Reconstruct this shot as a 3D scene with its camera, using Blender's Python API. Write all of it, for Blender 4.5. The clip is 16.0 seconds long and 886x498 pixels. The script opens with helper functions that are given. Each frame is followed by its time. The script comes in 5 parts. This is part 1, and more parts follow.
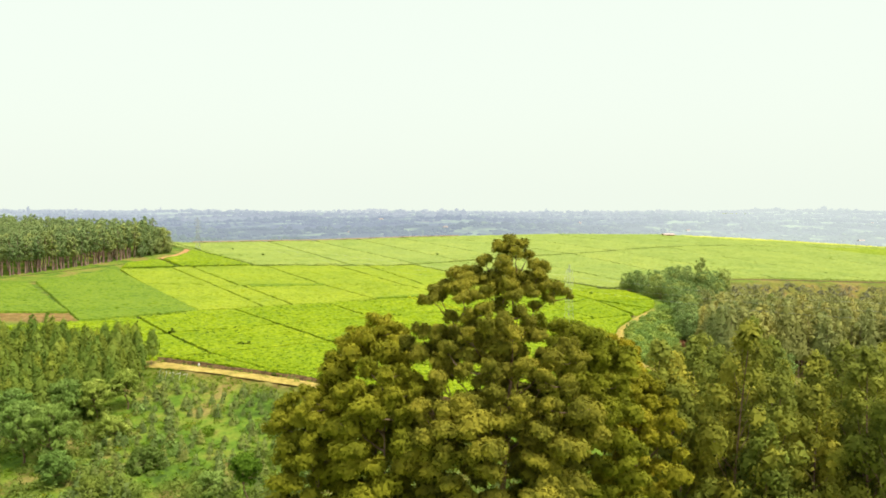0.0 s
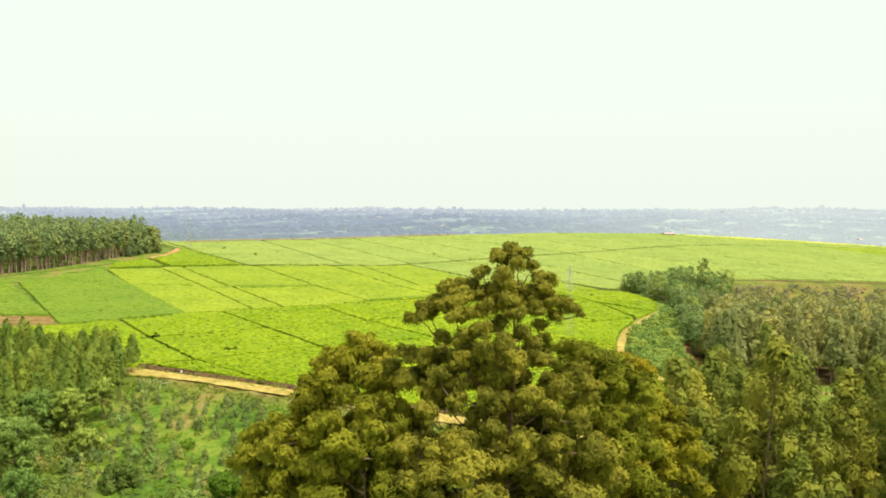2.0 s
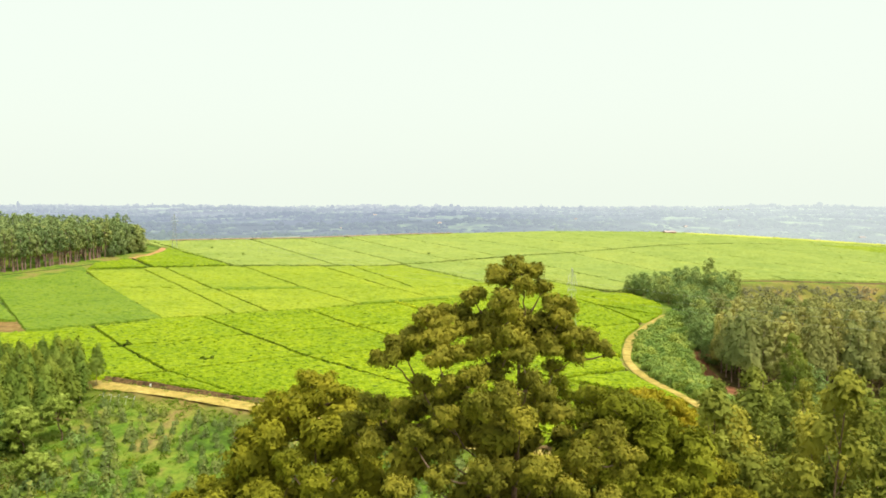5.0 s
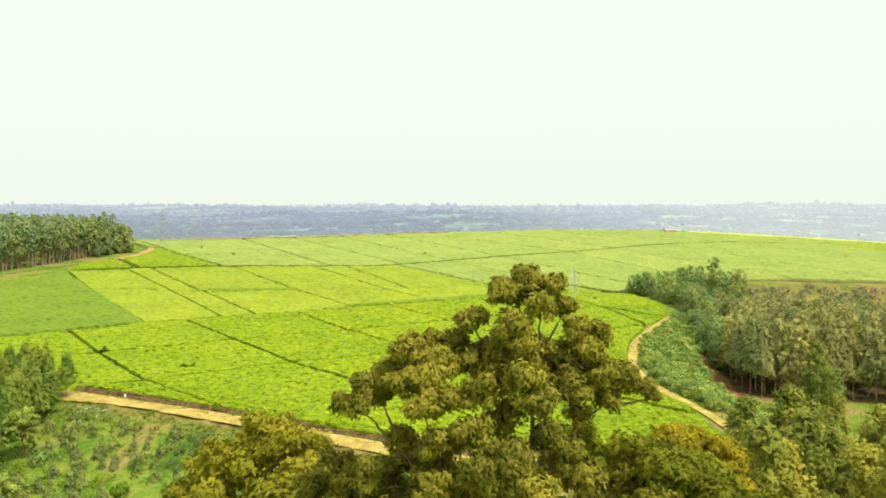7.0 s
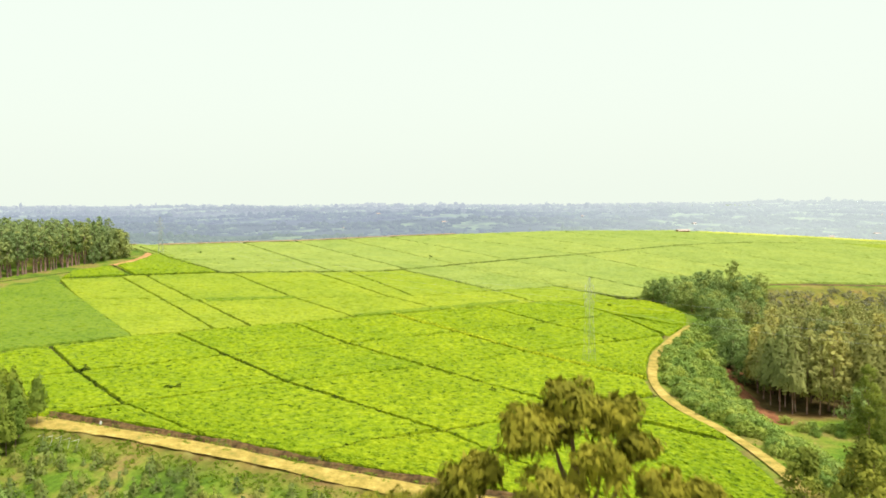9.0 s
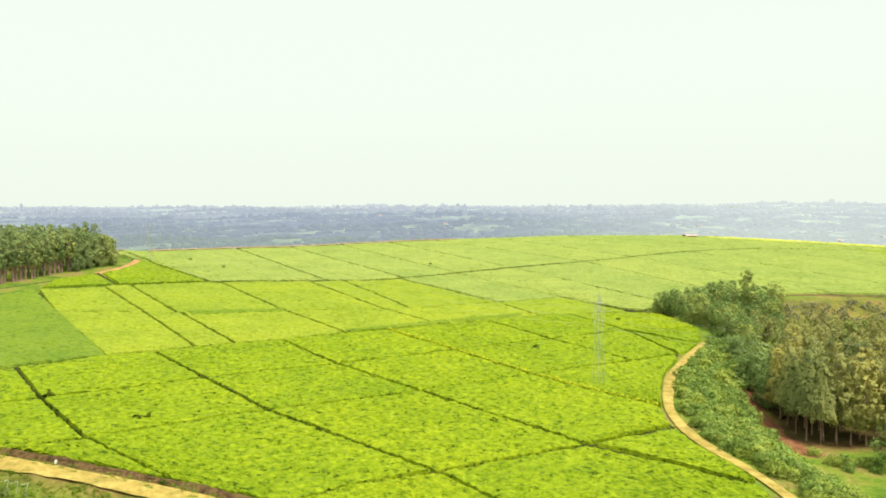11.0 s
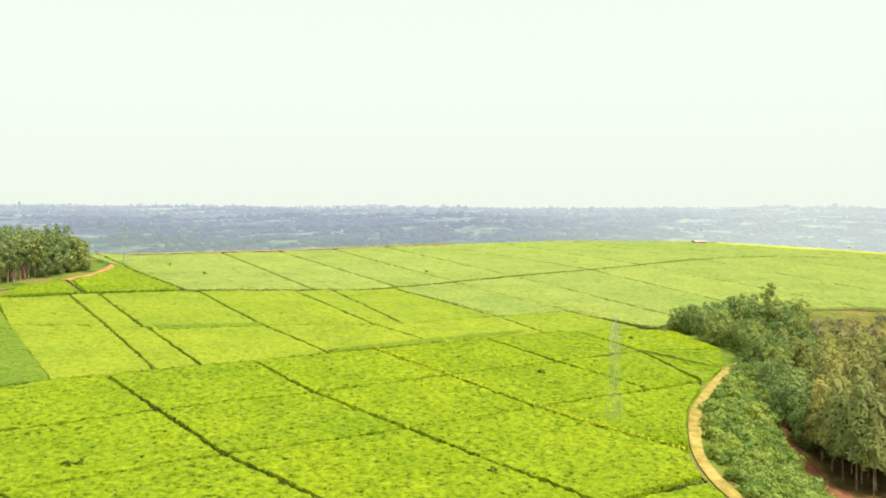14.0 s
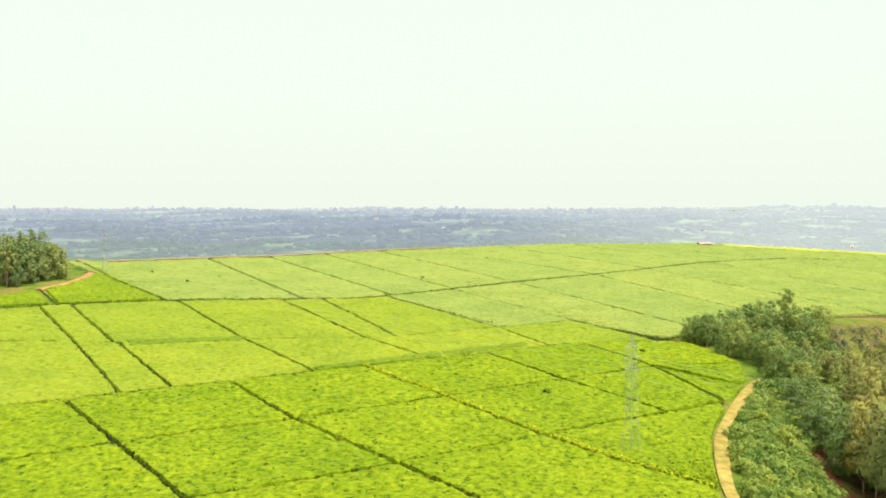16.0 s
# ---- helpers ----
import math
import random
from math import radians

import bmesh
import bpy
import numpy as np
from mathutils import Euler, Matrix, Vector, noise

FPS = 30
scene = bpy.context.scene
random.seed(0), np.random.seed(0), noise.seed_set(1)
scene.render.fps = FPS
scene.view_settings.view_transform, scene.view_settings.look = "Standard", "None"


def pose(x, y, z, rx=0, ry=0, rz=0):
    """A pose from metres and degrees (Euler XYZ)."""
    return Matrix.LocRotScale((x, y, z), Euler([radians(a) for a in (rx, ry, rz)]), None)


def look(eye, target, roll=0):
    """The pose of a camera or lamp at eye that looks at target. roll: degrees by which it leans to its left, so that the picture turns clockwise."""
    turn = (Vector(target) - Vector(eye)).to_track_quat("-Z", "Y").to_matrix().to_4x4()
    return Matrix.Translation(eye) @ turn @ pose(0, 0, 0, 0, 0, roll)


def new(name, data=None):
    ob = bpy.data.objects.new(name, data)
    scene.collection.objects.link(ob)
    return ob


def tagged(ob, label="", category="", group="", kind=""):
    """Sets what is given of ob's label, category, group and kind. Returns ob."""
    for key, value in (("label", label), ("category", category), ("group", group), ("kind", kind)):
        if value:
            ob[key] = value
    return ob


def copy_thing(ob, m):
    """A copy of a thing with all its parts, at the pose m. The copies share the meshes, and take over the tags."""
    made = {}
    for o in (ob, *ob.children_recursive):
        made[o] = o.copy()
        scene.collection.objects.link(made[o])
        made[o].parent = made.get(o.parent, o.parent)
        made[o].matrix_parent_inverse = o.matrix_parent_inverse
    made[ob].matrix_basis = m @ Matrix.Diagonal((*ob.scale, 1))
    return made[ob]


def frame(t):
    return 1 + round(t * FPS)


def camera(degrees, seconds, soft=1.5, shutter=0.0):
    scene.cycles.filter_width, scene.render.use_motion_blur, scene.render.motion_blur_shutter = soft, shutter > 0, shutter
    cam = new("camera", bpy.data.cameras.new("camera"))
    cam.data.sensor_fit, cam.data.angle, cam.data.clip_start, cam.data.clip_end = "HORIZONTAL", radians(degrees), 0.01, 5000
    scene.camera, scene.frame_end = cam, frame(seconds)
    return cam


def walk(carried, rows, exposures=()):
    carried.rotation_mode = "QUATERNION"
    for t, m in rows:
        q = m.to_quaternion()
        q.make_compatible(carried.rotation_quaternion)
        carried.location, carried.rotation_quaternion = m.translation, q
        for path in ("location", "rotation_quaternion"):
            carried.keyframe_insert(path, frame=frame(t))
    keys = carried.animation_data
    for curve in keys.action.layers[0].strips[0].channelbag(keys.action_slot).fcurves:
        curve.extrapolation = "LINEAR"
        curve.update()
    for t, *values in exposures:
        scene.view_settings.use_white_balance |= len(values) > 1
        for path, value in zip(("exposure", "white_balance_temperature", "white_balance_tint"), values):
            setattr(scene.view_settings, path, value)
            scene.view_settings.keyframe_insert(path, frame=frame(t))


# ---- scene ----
cam = camera(57.2, 16.0, soft=1.75, shutter=0.5)
METRES, EYE, TILT, LEAN, TURN = 110.4, 50.0, 3.0, 1.85, 0.0
ROWS = [
    (0.0, -0.0000, 0.0000, 0.0000, 0.18, -5.72, -1.83),
    (0.5, 0.0012, 0.0209, -0.0001, 0.12, -5.75, -1.80),
    (1.0, 0.0021, 0.0421, -0.0002, 0.07, -5.78, -1.82),
    (1.5, 0.0031, 0.0638, -0.0006, 0.03, -5.82, -1.88),
    (2.0, 0.0047, 0.0868, -0.0006, 0.02, -5.86, -1.93),
    (2.5, 0.0059, 0.1095, -0.0010, -0.02, -5.89, -1.94),
    (3.0, 0.0075, 0.1328, -0.0014, -0.05, -5.92, -1.95),
    (3.5, 0.0085, 0.1547, -0.0018, -0.10, -5.96, -1.98),
    (4.0, 0.0106, 0.1789, -0.0030, -0.12, -5.98, -1.96),
    (6.5, 0.0162, 0.3009, -0.0110, -0.33, -6.11, -1.84),
    (7.0, 0.0177, 0.3284, -0.0133, -0.40, -6.12, -1.81),
    (7.5, 0.0189, 0.3568, -0.0142, -0.50, -6.17, -1.76),
    (8.0, 0.0200, 0.3887, -0.0153, -0.50, -6.23, -1.69),
    (8.5, 0.0206, 0.4225, -0.0114, -0.29, -6.26, -1.62),
    (9.0, 0.0248, 0.4588, -0.0065, 0.13, -6.20, -1.44),
    (9.5, 0.0252, 0.4955, 0.0045, 0.25, -6.21, -1.44),
    (12.0, 0.0412, 0.6754, 0.0054, 0.32, -6.10, -1.66),
    (12.5, 0.0431, 0.7141, 0.0076, 0.35, -6.16, -1.77),
    (13.0, 0.0439, 0.7539, 0.0064, 0.35, -6.12, -1.88),
    (13.5, 0.0454, 0.7925, 0.0053, 0.37, -6.09, -1.93),
    (14.0, 0.0475, 0.8316, 0.0054, 0.40, -6.08, -2.00),
    (14.5, 0.0495, 0.8726, 0.0047, 0.38, -6.07, -1.97),
    (15.0, 0.0509, 0.9129, 0.0033, 0.33, -6.03, -1.87),
    (15.5, 0.0525, 0.9532, 0.0015, 0.31, -5.98, -1.79),
    (16.0, 0.0530, 0.9961, 0.0007, 0.24, -5.97, -1.70),
]
walk(cam, [(t, pose(0, 0, EYE, TILT, LEAN, TURN) @ pose(METRES * x, METRES * y, METRES * z, 90 + pitch, roll, yaw)) for t, x, y, z, yaw, pitch, roll in ROWS])

# ---- light ----
SUN_ELEVATION, SUN_AZIMUTH = 60.0, 128.0  # degrees; azimuth clockwise from +y
world = bpy.data.worlds.new("overcast_sky")
scene.world = world
world.use_nodes = True
wt = world.node_tree
wt.nodes.clear()
w_out = wt.nodes.new("ShaderNodeOutputWorld")
w_sky = wt.nodes.new("ShaderNodeTexSky")
w_sky.sky_type = "NISHITA"
w_sky.sun_disc = False
w_sky.sun_elevation = radians(SUN_ELEVATION)
w_sky.sun_rotation = radians(SUN_AZIMUTH)
w_sky.dust_density = 6.0
w_bg = wt.nodes.new("ShaderNodeBackground")
w_bg.inputs["Strength"].default_value = 0.02
w_cloud = wt.nodes.new("ShaderNodeBackground")
w_cloud.inputs["Color"].default_value = (0.85, 0.925, 0.815, 1)
w_cloud.inputs["Strength"].default_value = 1.03
w_add = wt.nodes.new("ShaderNodeAddShader")
wt.links.new(w_sky.outputs[0], w_bg.inputs["Color"])
wt.links.new(w_bg.outputs[0], w_add.inputs[0])
wt.links.new(w_cloud.outputs[0], w_add.inputs[1])
wt.links.new(w_add.outputs[0], w_out.inputs[0])

sun = new("sun", bpy.data.lights.new("sun", "SUN"))
sun.data.energy = 4.2
sun.data.angle = radians(18)
sun.data.color = (1.0, 0.95, 0.86)
_az, _el = radians(SUN_AZIMUTH), radians(SUN_ELEVATION)
sun.matrix_world = look((0, 0, 300), (-math.sin(_az) * math.cos(_el) * 100, -math.cos(_az) * math.cos(_el) * 100, 300 - math.sin(_el) * 100))


# ---- materials ----
def material(name, rough=0.8):
    m = bpy.data.materials.new(name)
    m.use_nodes = True
    nt = m.node_tree
    b = nt.nodes["Principled BSDF"]
    b.inputs["Roughness"].default_value = rough
    b.inputs["Specular IOR Level"].default_value = 0.15
    return m, nt, b


def noise_node(nt, scale, detail=4.0, rough=0.6, stretch=None):
    geo = nt.nodes.new("ShaderNodeNewGeometry")
    n = nt.nodes.new("ShaderNodeTexNoise")
    n.inputs["Scale"].default_value = scale
    n.inputs["Detail"].default_value = detail
    n.inputs["Roughness"].default_value = rough
    if stretch:
        mp = nt.nodes.new("ShaderNodeMapping")
        mp.inputs["Rotation"].default_value = (0, 0, radians(stretch[0]))
        mp.inputs["Scale"].default_value = stretch[1]
        nt.links.new(geo.outputs["Position"], mp.inputs["Vector"])
        nt.links.new(mp.outputs[0], n.inputs["Vector"])
    else:
        nt.links.new(geo.outputs["Position"], n.inputs["Vector"])
    return n.outputs["Fac"]


def ramp(nt, fac, stops):
    r = nt.nodes.new("ShaderNodeValToRGB")
    e = r.color_ramp.elements
    while len(e) < len(stops):
        e.new(0.5)
    for k, (p, c) in enumerate(stops):
        e[k].position, e[k].color = p, (*c, 1)
    nt.links.new(fac, r.inputs["Fac"])
    return r.outputs["Color"]


def blend(nt, fac, a, b, mode="MIX"):
    m = nt.nodes.new("ShaderNodeMix")
    m.data_type, m.blend_type = "RGBA", mode
    for socket, v in ((m.inputs["Factor"], fac), (m.inputs["A"], a), (m.inputs["B"], b)):
        if isinstance(v, bpy.types.NodeSocket):
            nt.links.new(v, socket)
        else:
            socket.default_value = (*v, 1) if isinstance(v, tuple) else v
    return m.outputs["Result"]


def bump(nt, b, fac, strength, distance):
    n = nt.nodes.new("ShaderNodeBump")
    n.inputs["Strength"].default_value = strength
    n.inputs["Distance"].default_value = distance
    nt.links.new(fac, n.inputs["Height"])
    nt.links.new(n.outputs[0], b.inputs["Normal"])


def foliage(name, dark, mid, light, island=0.6, clump_scale=0.35, through_light=0.25, rough=0.7, patch=0.25):
    """Leaves: a colour for each leaf, a second variation by clump, a third by tree, and some light through the blade."""
    m, nt, b = material(name, rough)
    b.inputs["Specular IOR Level"].default_value = 0.05
    geo = nt.nodes.new("ShaderNodeNewGeometry")
    info = nt.nodes.new("ShaderNodeObjectInfo")
    low = tuple(0.5 * a + 0.5 * b_ for a, b_ in zip(dark, mid))
    high = tuple(0.5 * a + 0.5 * b_ for a, b_ in zip(light, mid))
    leaf = ramp(nt, geo.outputs["Random Per Island"], [(0.0, low), (0.5, mid), (1.0, high)])
    clump = ramp(nt, noise_node(nt, clump_scale, 2.0), [(0.5 - patch, low), (0.5, mid), (0.5 + patch, high)])
    c = blend(nt, island, clump, leaf)
    tone = ramp(nt, info.outputs["Random"], [(0.0, (0.72, 0.82, 0.84)), (0.5, (1.0, 1.0, 1.0)), (1.0, (1.3, 1.14, 0.95))])
    c = blend(nt, 1.0, c, tone, "MULTIPLY")
    nt.links.new(c, b.inputs["Base Color"])
    tr = nt.nodes.new("ShaderNodeBsdfTranslucent")
    nt.links.new(c, tr.inputs["Color"])
    mix = nt.nodes.new("ShaderNodeMixShader")
    mix.inputs["Fac"].default_value = through_light
    nt.links.new(b.outputs[0], mix.inputs[1])
    nt.links.new(tr.outputs[0], mix.inputs[2])
    nt.links.new(mix.outputs[0], nt.nodes["Material Output"].inputs["Surface"])
    return m


def tea_material(name, dark, mid, light, pits=1.0):
    m, nt, b = material(name, 0.7)
    b.inputs["Specular IOR Level"].default_value = 0.08
    fine = noise_node(nt, 0.8, 6.0, 0.75)
    broad = noise_node(nt, 0.06, 4.0, 0.6)
    info = nt.nodes.new("ShaderNodeObjectInfo")
    c = ramp(nt, fine, [(0.33, dark), (0.465, mid), (0.65, light)])
    # dark flecks paint the shade of pits between bushes into the colour
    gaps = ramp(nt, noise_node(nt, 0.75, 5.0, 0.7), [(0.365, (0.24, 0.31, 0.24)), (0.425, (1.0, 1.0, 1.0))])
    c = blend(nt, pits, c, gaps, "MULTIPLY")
    c = blend(nt, 1.0, c, ramp(nt, broad, [(0.3, (0.80, 0.86, 0.8)), (0.55, (1, 1, 1)), (0.75, (1.12, 1.05, 1.0))]), "MULTIPLY")
    c = blend(nt, 1.0, c, ramp(nt, info.outputs["Random"], [(0.0, (0.94, 0.96, 0.97)), (1.0, (1.05, 1.02, 1.0))]), "MULTIPLY")
    nt.links.new(c, b.inputs["Base Color"])
    bump(nt, b, noise_node(nt, 3.0, 4.0, 0.7), 0.6, 0.25)
    return m


def plain_material(name, stops, scale, rough=0.85, bumps=0.3, fine=6.0, metal=0.0):
    m, nt, b = material(name, rough)
    c = ramp(nt, noise_node(nt, scale, 5.0, 0.65), stops)
    c = blend(nt, 1.0, c, ramp(nt, noise_node(nt, scale * fine, 3.0), [(0.3, (0.82, 0.82, 0.82)), (0.7, (1.15, 1.15, 1.15))]), "MULTIPLY")
    nt.links.new(c, b.inputs["Base Color"])
    b.inputs["Metallic"].default_value = metal
    if bumps:
        bump(nt, b, noise_node(nt, scale * fine, 4.0), bumps, 0.1)
    return m


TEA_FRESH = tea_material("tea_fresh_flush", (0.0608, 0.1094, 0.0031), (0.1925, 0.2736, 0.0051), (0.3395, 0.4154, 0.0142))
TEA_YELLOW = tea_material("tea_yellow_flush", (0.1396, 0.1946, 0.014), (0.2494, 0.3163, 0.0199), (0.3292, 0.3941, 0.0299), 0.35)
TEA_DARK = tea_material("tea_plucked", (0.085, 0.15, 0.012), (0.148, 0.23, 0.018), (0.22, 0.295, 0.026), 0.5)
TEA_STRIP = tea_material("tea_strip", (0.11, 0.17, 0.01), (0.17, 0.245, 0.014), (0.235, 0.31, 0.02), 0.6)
# pale yellow paints grazing sunlight on the hilltop edge into the tea
TEA_SUNLIT = tea_material("tea_sunlit_paint", (0.36, 0.38, 0.05), (0.46, 0.48, 0.07), (0.56, 0.57, 0.10), 0.2)
# hilltop green with haze put into the colour: paler and bluer
TEA_FAR = tea_material("tea_far_haze", (0.1819, 0.2339, 0.0437), (0.2599, 0.3222, 0.0624), (0.3378, 0.4002, 0.0852), 0.3)
ROAD = plain_material("laterite_track", [(0.3, (0.22, 0.23, 0.05)), (0.42, (0.37, 0.27, 0.06)), (0.58, (0.50, 0.37, 0.095)), (0.72, (0.57, 0.45, 0.15))], 0.45)
ORANGE = plain_material("orange_earth", [(0.3, (0.36, 0.17, 0.07)), (0.5, (0.52, 0.27, 0.11)), (0.7, (0.62, 0.38, 0.18))], 0.5)
EARTH = plain_material("red_earth", [(0.3, (0.035, 0.028, 0.012)), (0.44, (0.10, 0.06, 0.024)), (0.56, (0.19, 0.115, 0.045)), (0.66, (0.08, 0.10, 0.02))], 0.6, bumps=0.6)
EARTH_PALE = plain_material("bare_earth", [(0.3, (0.24, 0.17, 0.09)), (0.5, (0.34, 0.24, 0.13)), (0.7, (0.40, 0.33, 0.17))], 0.3)
DITCH = plain_material("ditch_weeds", [(0.3, (0.03, 0.05, 0.012)), (0.55, (0.08, 0.12, 0.02)), (0.75, (0.2, 0.17, 0.05))], 0.8, bumps=0.6)
PATH_RED = plain_material("red_path", [(0.3, (0.15, 0.06, 0.03)), (0.5, (0.27, 0.11, 0.05)), (0.72, (0.35, 0.17, 0.08))], 0.5)
BARK = plain_material("eucalypt_bark", [(0.3, (0.10, 0.06, 0.035)), (0.5, (0.22, 0.14, 0.085)), (0.7, (0.36, 0.25, 0.16))], 1.5)
BARK_PALE = plain_material("dead_wood", [(0.3, (0.34, 0.31, 0.25)), (0.7, (0.55, 0.52, 0.44))], 1.5)
BARK_RED = plain_material("plantation_bark", [(0.3, (0.17, 0.10, 0.085)), (0.5, (0.30, 0.18, 0.145)), (0.7, (0.45, 0.32, 0.27))], 1.0)
STEEL = plain_material("galvanised_steel", [(0.3, (0.36, 0.37, 0.36)), (0.7, (0.48, 0.49, 0.48))], 2.0, 0.5, 0, metal=0.5)
WHITE = plain_material("whitewash", [(0.3, (0.68, 0.68, 0.64)), (0.7, (0.8, 0.8, 0.77))], 1.5)
TIN = plain_material("pale_tin_roof", [(0.3, (0.5, 0.36, 0.31)), (0.7, (0.62, 0.5, 0.45))], 0.6, 0.4, 0)
WALL_RED = plain_material("red_brick_wall", [(0.3, (0.28, 0.1, 0.06)), (0.7, (0.4, 0.17, 0.1))], 1.0)

LEAF_HERO = foliage("leaf_olive", (0.035, 0.052, 0.01), (0.205, 0.207, 0.026), (0.53, 0.48, 0.06), 0.35, 0.34, 0.2, patch=0.13)
LEAF_GOLD = foliage("leaf_gold_olive", (0.06, 0.072, 0.008), (0.285, 0.268, 0.018), (0.62, 0.53, 0.05), 0.3, 0.3, 0.26, patch=0.15)
LEAF_WOOD = foliage("leaf_wood", (0.04, 0.068, 0.014), (0.232, 0.258, 0.04), (0.6, 0.57, 0.085), 0.2, 0.15, 0.3, patch=0.16)
# the next three leaf colours carry distance haze as lifted blue
LEAF_MID = foliage("leaf_mid_wood", (0.12, 0.14, 0.045), (0.325, 0.335, 0.108), (0.56, 0.54, 0.165), 0.08, 0.08, 0.22)
LEAF_EDGE = foliage("leaf_wood_edge", (0.085, 0.135, 0.035), (0.25, 0.33, 0.095), (0.52, 0.58, 0.17), 0.2, 0.2, 0.2)
LEAF_FAR = foliage("leaf_plantation", (0.14, 0.2, 0.085), (0.28, 0.345, 0.125), (0.46, 0.5, 0.16), 0.2, 0.1, 0.25)
LEAF_YOUNG = foliage("leaf_young_plantation", (0.07, 0.115, 0.02), (0.23, 0.3, 0.045), (0.5, 0.54, 0.1), 0.2, 0.15, 0.28)
LEAF_BROAD = foliage("leaf_broad", (0.08, 0.14, 0.024), (0.25, 0.35, 0.065), (0.5, 0.6, 0.16), 0.22, 0.3, 0.2)
LEAF_THICKET = foliage("leaf_thicket", (0.05, 0.085, 0.016), (0.16, 0.225, 0.04), (0.34, 0.42, 0.09), 0.22, 0.25, 0.18)
LEAF_SHRUB = foliage("leaf_shrub", (0.07, 0.13, 0.022), (0.295, 0.395, 0.078), (0.6, 0.69, 0.24), 0.3, 0.25, 0.25)
LEAF_SAPLING = foliage("leaf_sapling", (0.09, 0.125, 0.035), (0.22, 0.27, 0.07), (0.36, 0.4, 0.11), 0.3, 0.3, 0.15)
LEAF_HEDGE = foliage("leaf_hedge", (0.03, 0.05, 0.008), (0.075, 0.115, 0.014), (0.17, 0.21, 0.03), 0.6, 0.4, 0.2)
LEAF_HEATH = foliage("leaf_heath", (0.13, 0.125, 0.08), (0.24, 0.23, 0.14), (0.36, 0.33, 0.2), 0.3, 0.1, 0.1)
LEAF_TUFT = foliage("leaf_tea_tuft", (0.28, 0.36, 0.015), (0.5, 0.56, 0.03), (0.65, 0.7, 0.06), 0.5, 0.3, 0.2)
LEAF_GRASS = foliage("leaf_grass", (0.07, 0.14, 0.012), (0.155, 0.255, 0.02), (0.30, 0.37, 0.05), 0.5, 0.12, 0.3)


# ---- the lie of the land ----
_n = Euler((radians(TILT), radians(LEAN), 0)).to_matrix() @ Vector((0, 0, 1))
CREST_X, CREST_Y = (-400, -153, -79, -23, 85, 188, 260, 330, 600), (455, 474, 517, 562, 632, 666, 645, 612, 560)
FRONT_X, FRONT_Y = (-160, -75, -55, -33, -13, -5, 58, 120), (226, 202, 195, 186, 177.5, 175, 152, 140)
TRACK_Y, TRACK_X = (90, 150, 178, 190, 201, 215, 226, 237, 252, 266, 285, 303, 316, 345), (61, 59, 58, 57, 55, 51, 50, 51, 55, 60, 70, 80, 84, 78)
WOOD_X, WOOD_Y = (60, 72, 100, 137, 165, 220, 400), (350, 350, 372, 390, 400, 402, 408)


def smooth(a, b, v):
    u = np.clip((v - a) / (b - a), 0, 1)
    return u * u * (3 - 2 * u)


def wave(x, y, s):
    return (np.sin(x / s + 1.3) + np.sin(y / s * 0.9 + 0.4) + np.sin((x + y) / s * 0.6 + 2.1) + np.sin((x - 1.3 * y) / s * 1.7)) / 4


def ground(x, y):
    """Height of the bare ground."""
    x, y = np.asarray(x, float), np.asarray(y, float)
    z = 50 + (-50 - _n.x * x - _n.y * y) / _n.z
    front = np.interp(x, FRONT_X, FRONT_Y) - 5.0 - y
    deep = 8.0 - 4.0 * smooth(-5, 30, x)
    fall = deep * (1 - np.exp(-np.maximum(front, 0) / 25))
    east = x - np.interp(y, TRACK_Y, TRACK_X) - 4
    hollow = 8.5 * smooth(0, 24, east) * smooth(0, 30, np.interp(x, WOOD_X, WOOD_Y) - y) * smooth(100, 190, y)
    z = z - np.maximum(fall, hollow)
    past = np.maximum(y - np.interp(x, CREST_X, CREST_Y) - 6, 0)
    z = z - 0.17 * past * past / (past + 40)
    far = -16 + 48 * smooth(900, 3900, y) + 6 * wave(x, y, 170) - 12 * smooth(-1000, -3000, y)
    z = np.where(y > 520, np.maximum(z, far), z)
    return np.maximum(z, -25)


def mesh_from(name, verts, faces, mat, shade=False):
    me = bpy.data.meshes.new(name)
    verts = np.asarray(verts, np.float32)
    faces = np.asarray(faces, np.int32)
    soft_normals = verts[:, 3:] if verts.shape[1] == 6 else None
    verts = np.ascontiguousarray(verts[:, :3])
    me.vertices.add(len(verts))
    me.vertices.foreach_set("co", verts.ravel())
    k = faces.shape[1]
    me.loops.add(faces.size)
    me.loops.foreach_set("vertex_index", faces.ravel())
    me.polygons.add(len(faces))
    me.polygons.foreach_set("loop_start", np.arange(0, faces.size, k, dtype=np.int32))
    me.polygons.foreach_set("loop_total", np.full(len(faces), k, np.int32))
    me.polygons.foreach_set("use_smooth", np.full(len(faces), shade or soft_normals is not None, bool))
    me.update(calc_edges=True)
    if soft_normals is not None:
        me.normals_split_custom_set_from_vertices(soft_normals)
    me.materials.append(mat)
    return me


def grid_faces(nu, nv):
    i, j = np.meshgrid(np.arange(nu - 1), np.arange(nv - 1), indexing="ij")
    a = (i * nv + j).ravel()
    return np.stack([a, a + nv, a + nv + 1, a + 1], 1)


def part(name, me, parent, label=""):
    ob = new(name, me)
    ob.parent = parent
    return tagged(ob, label)


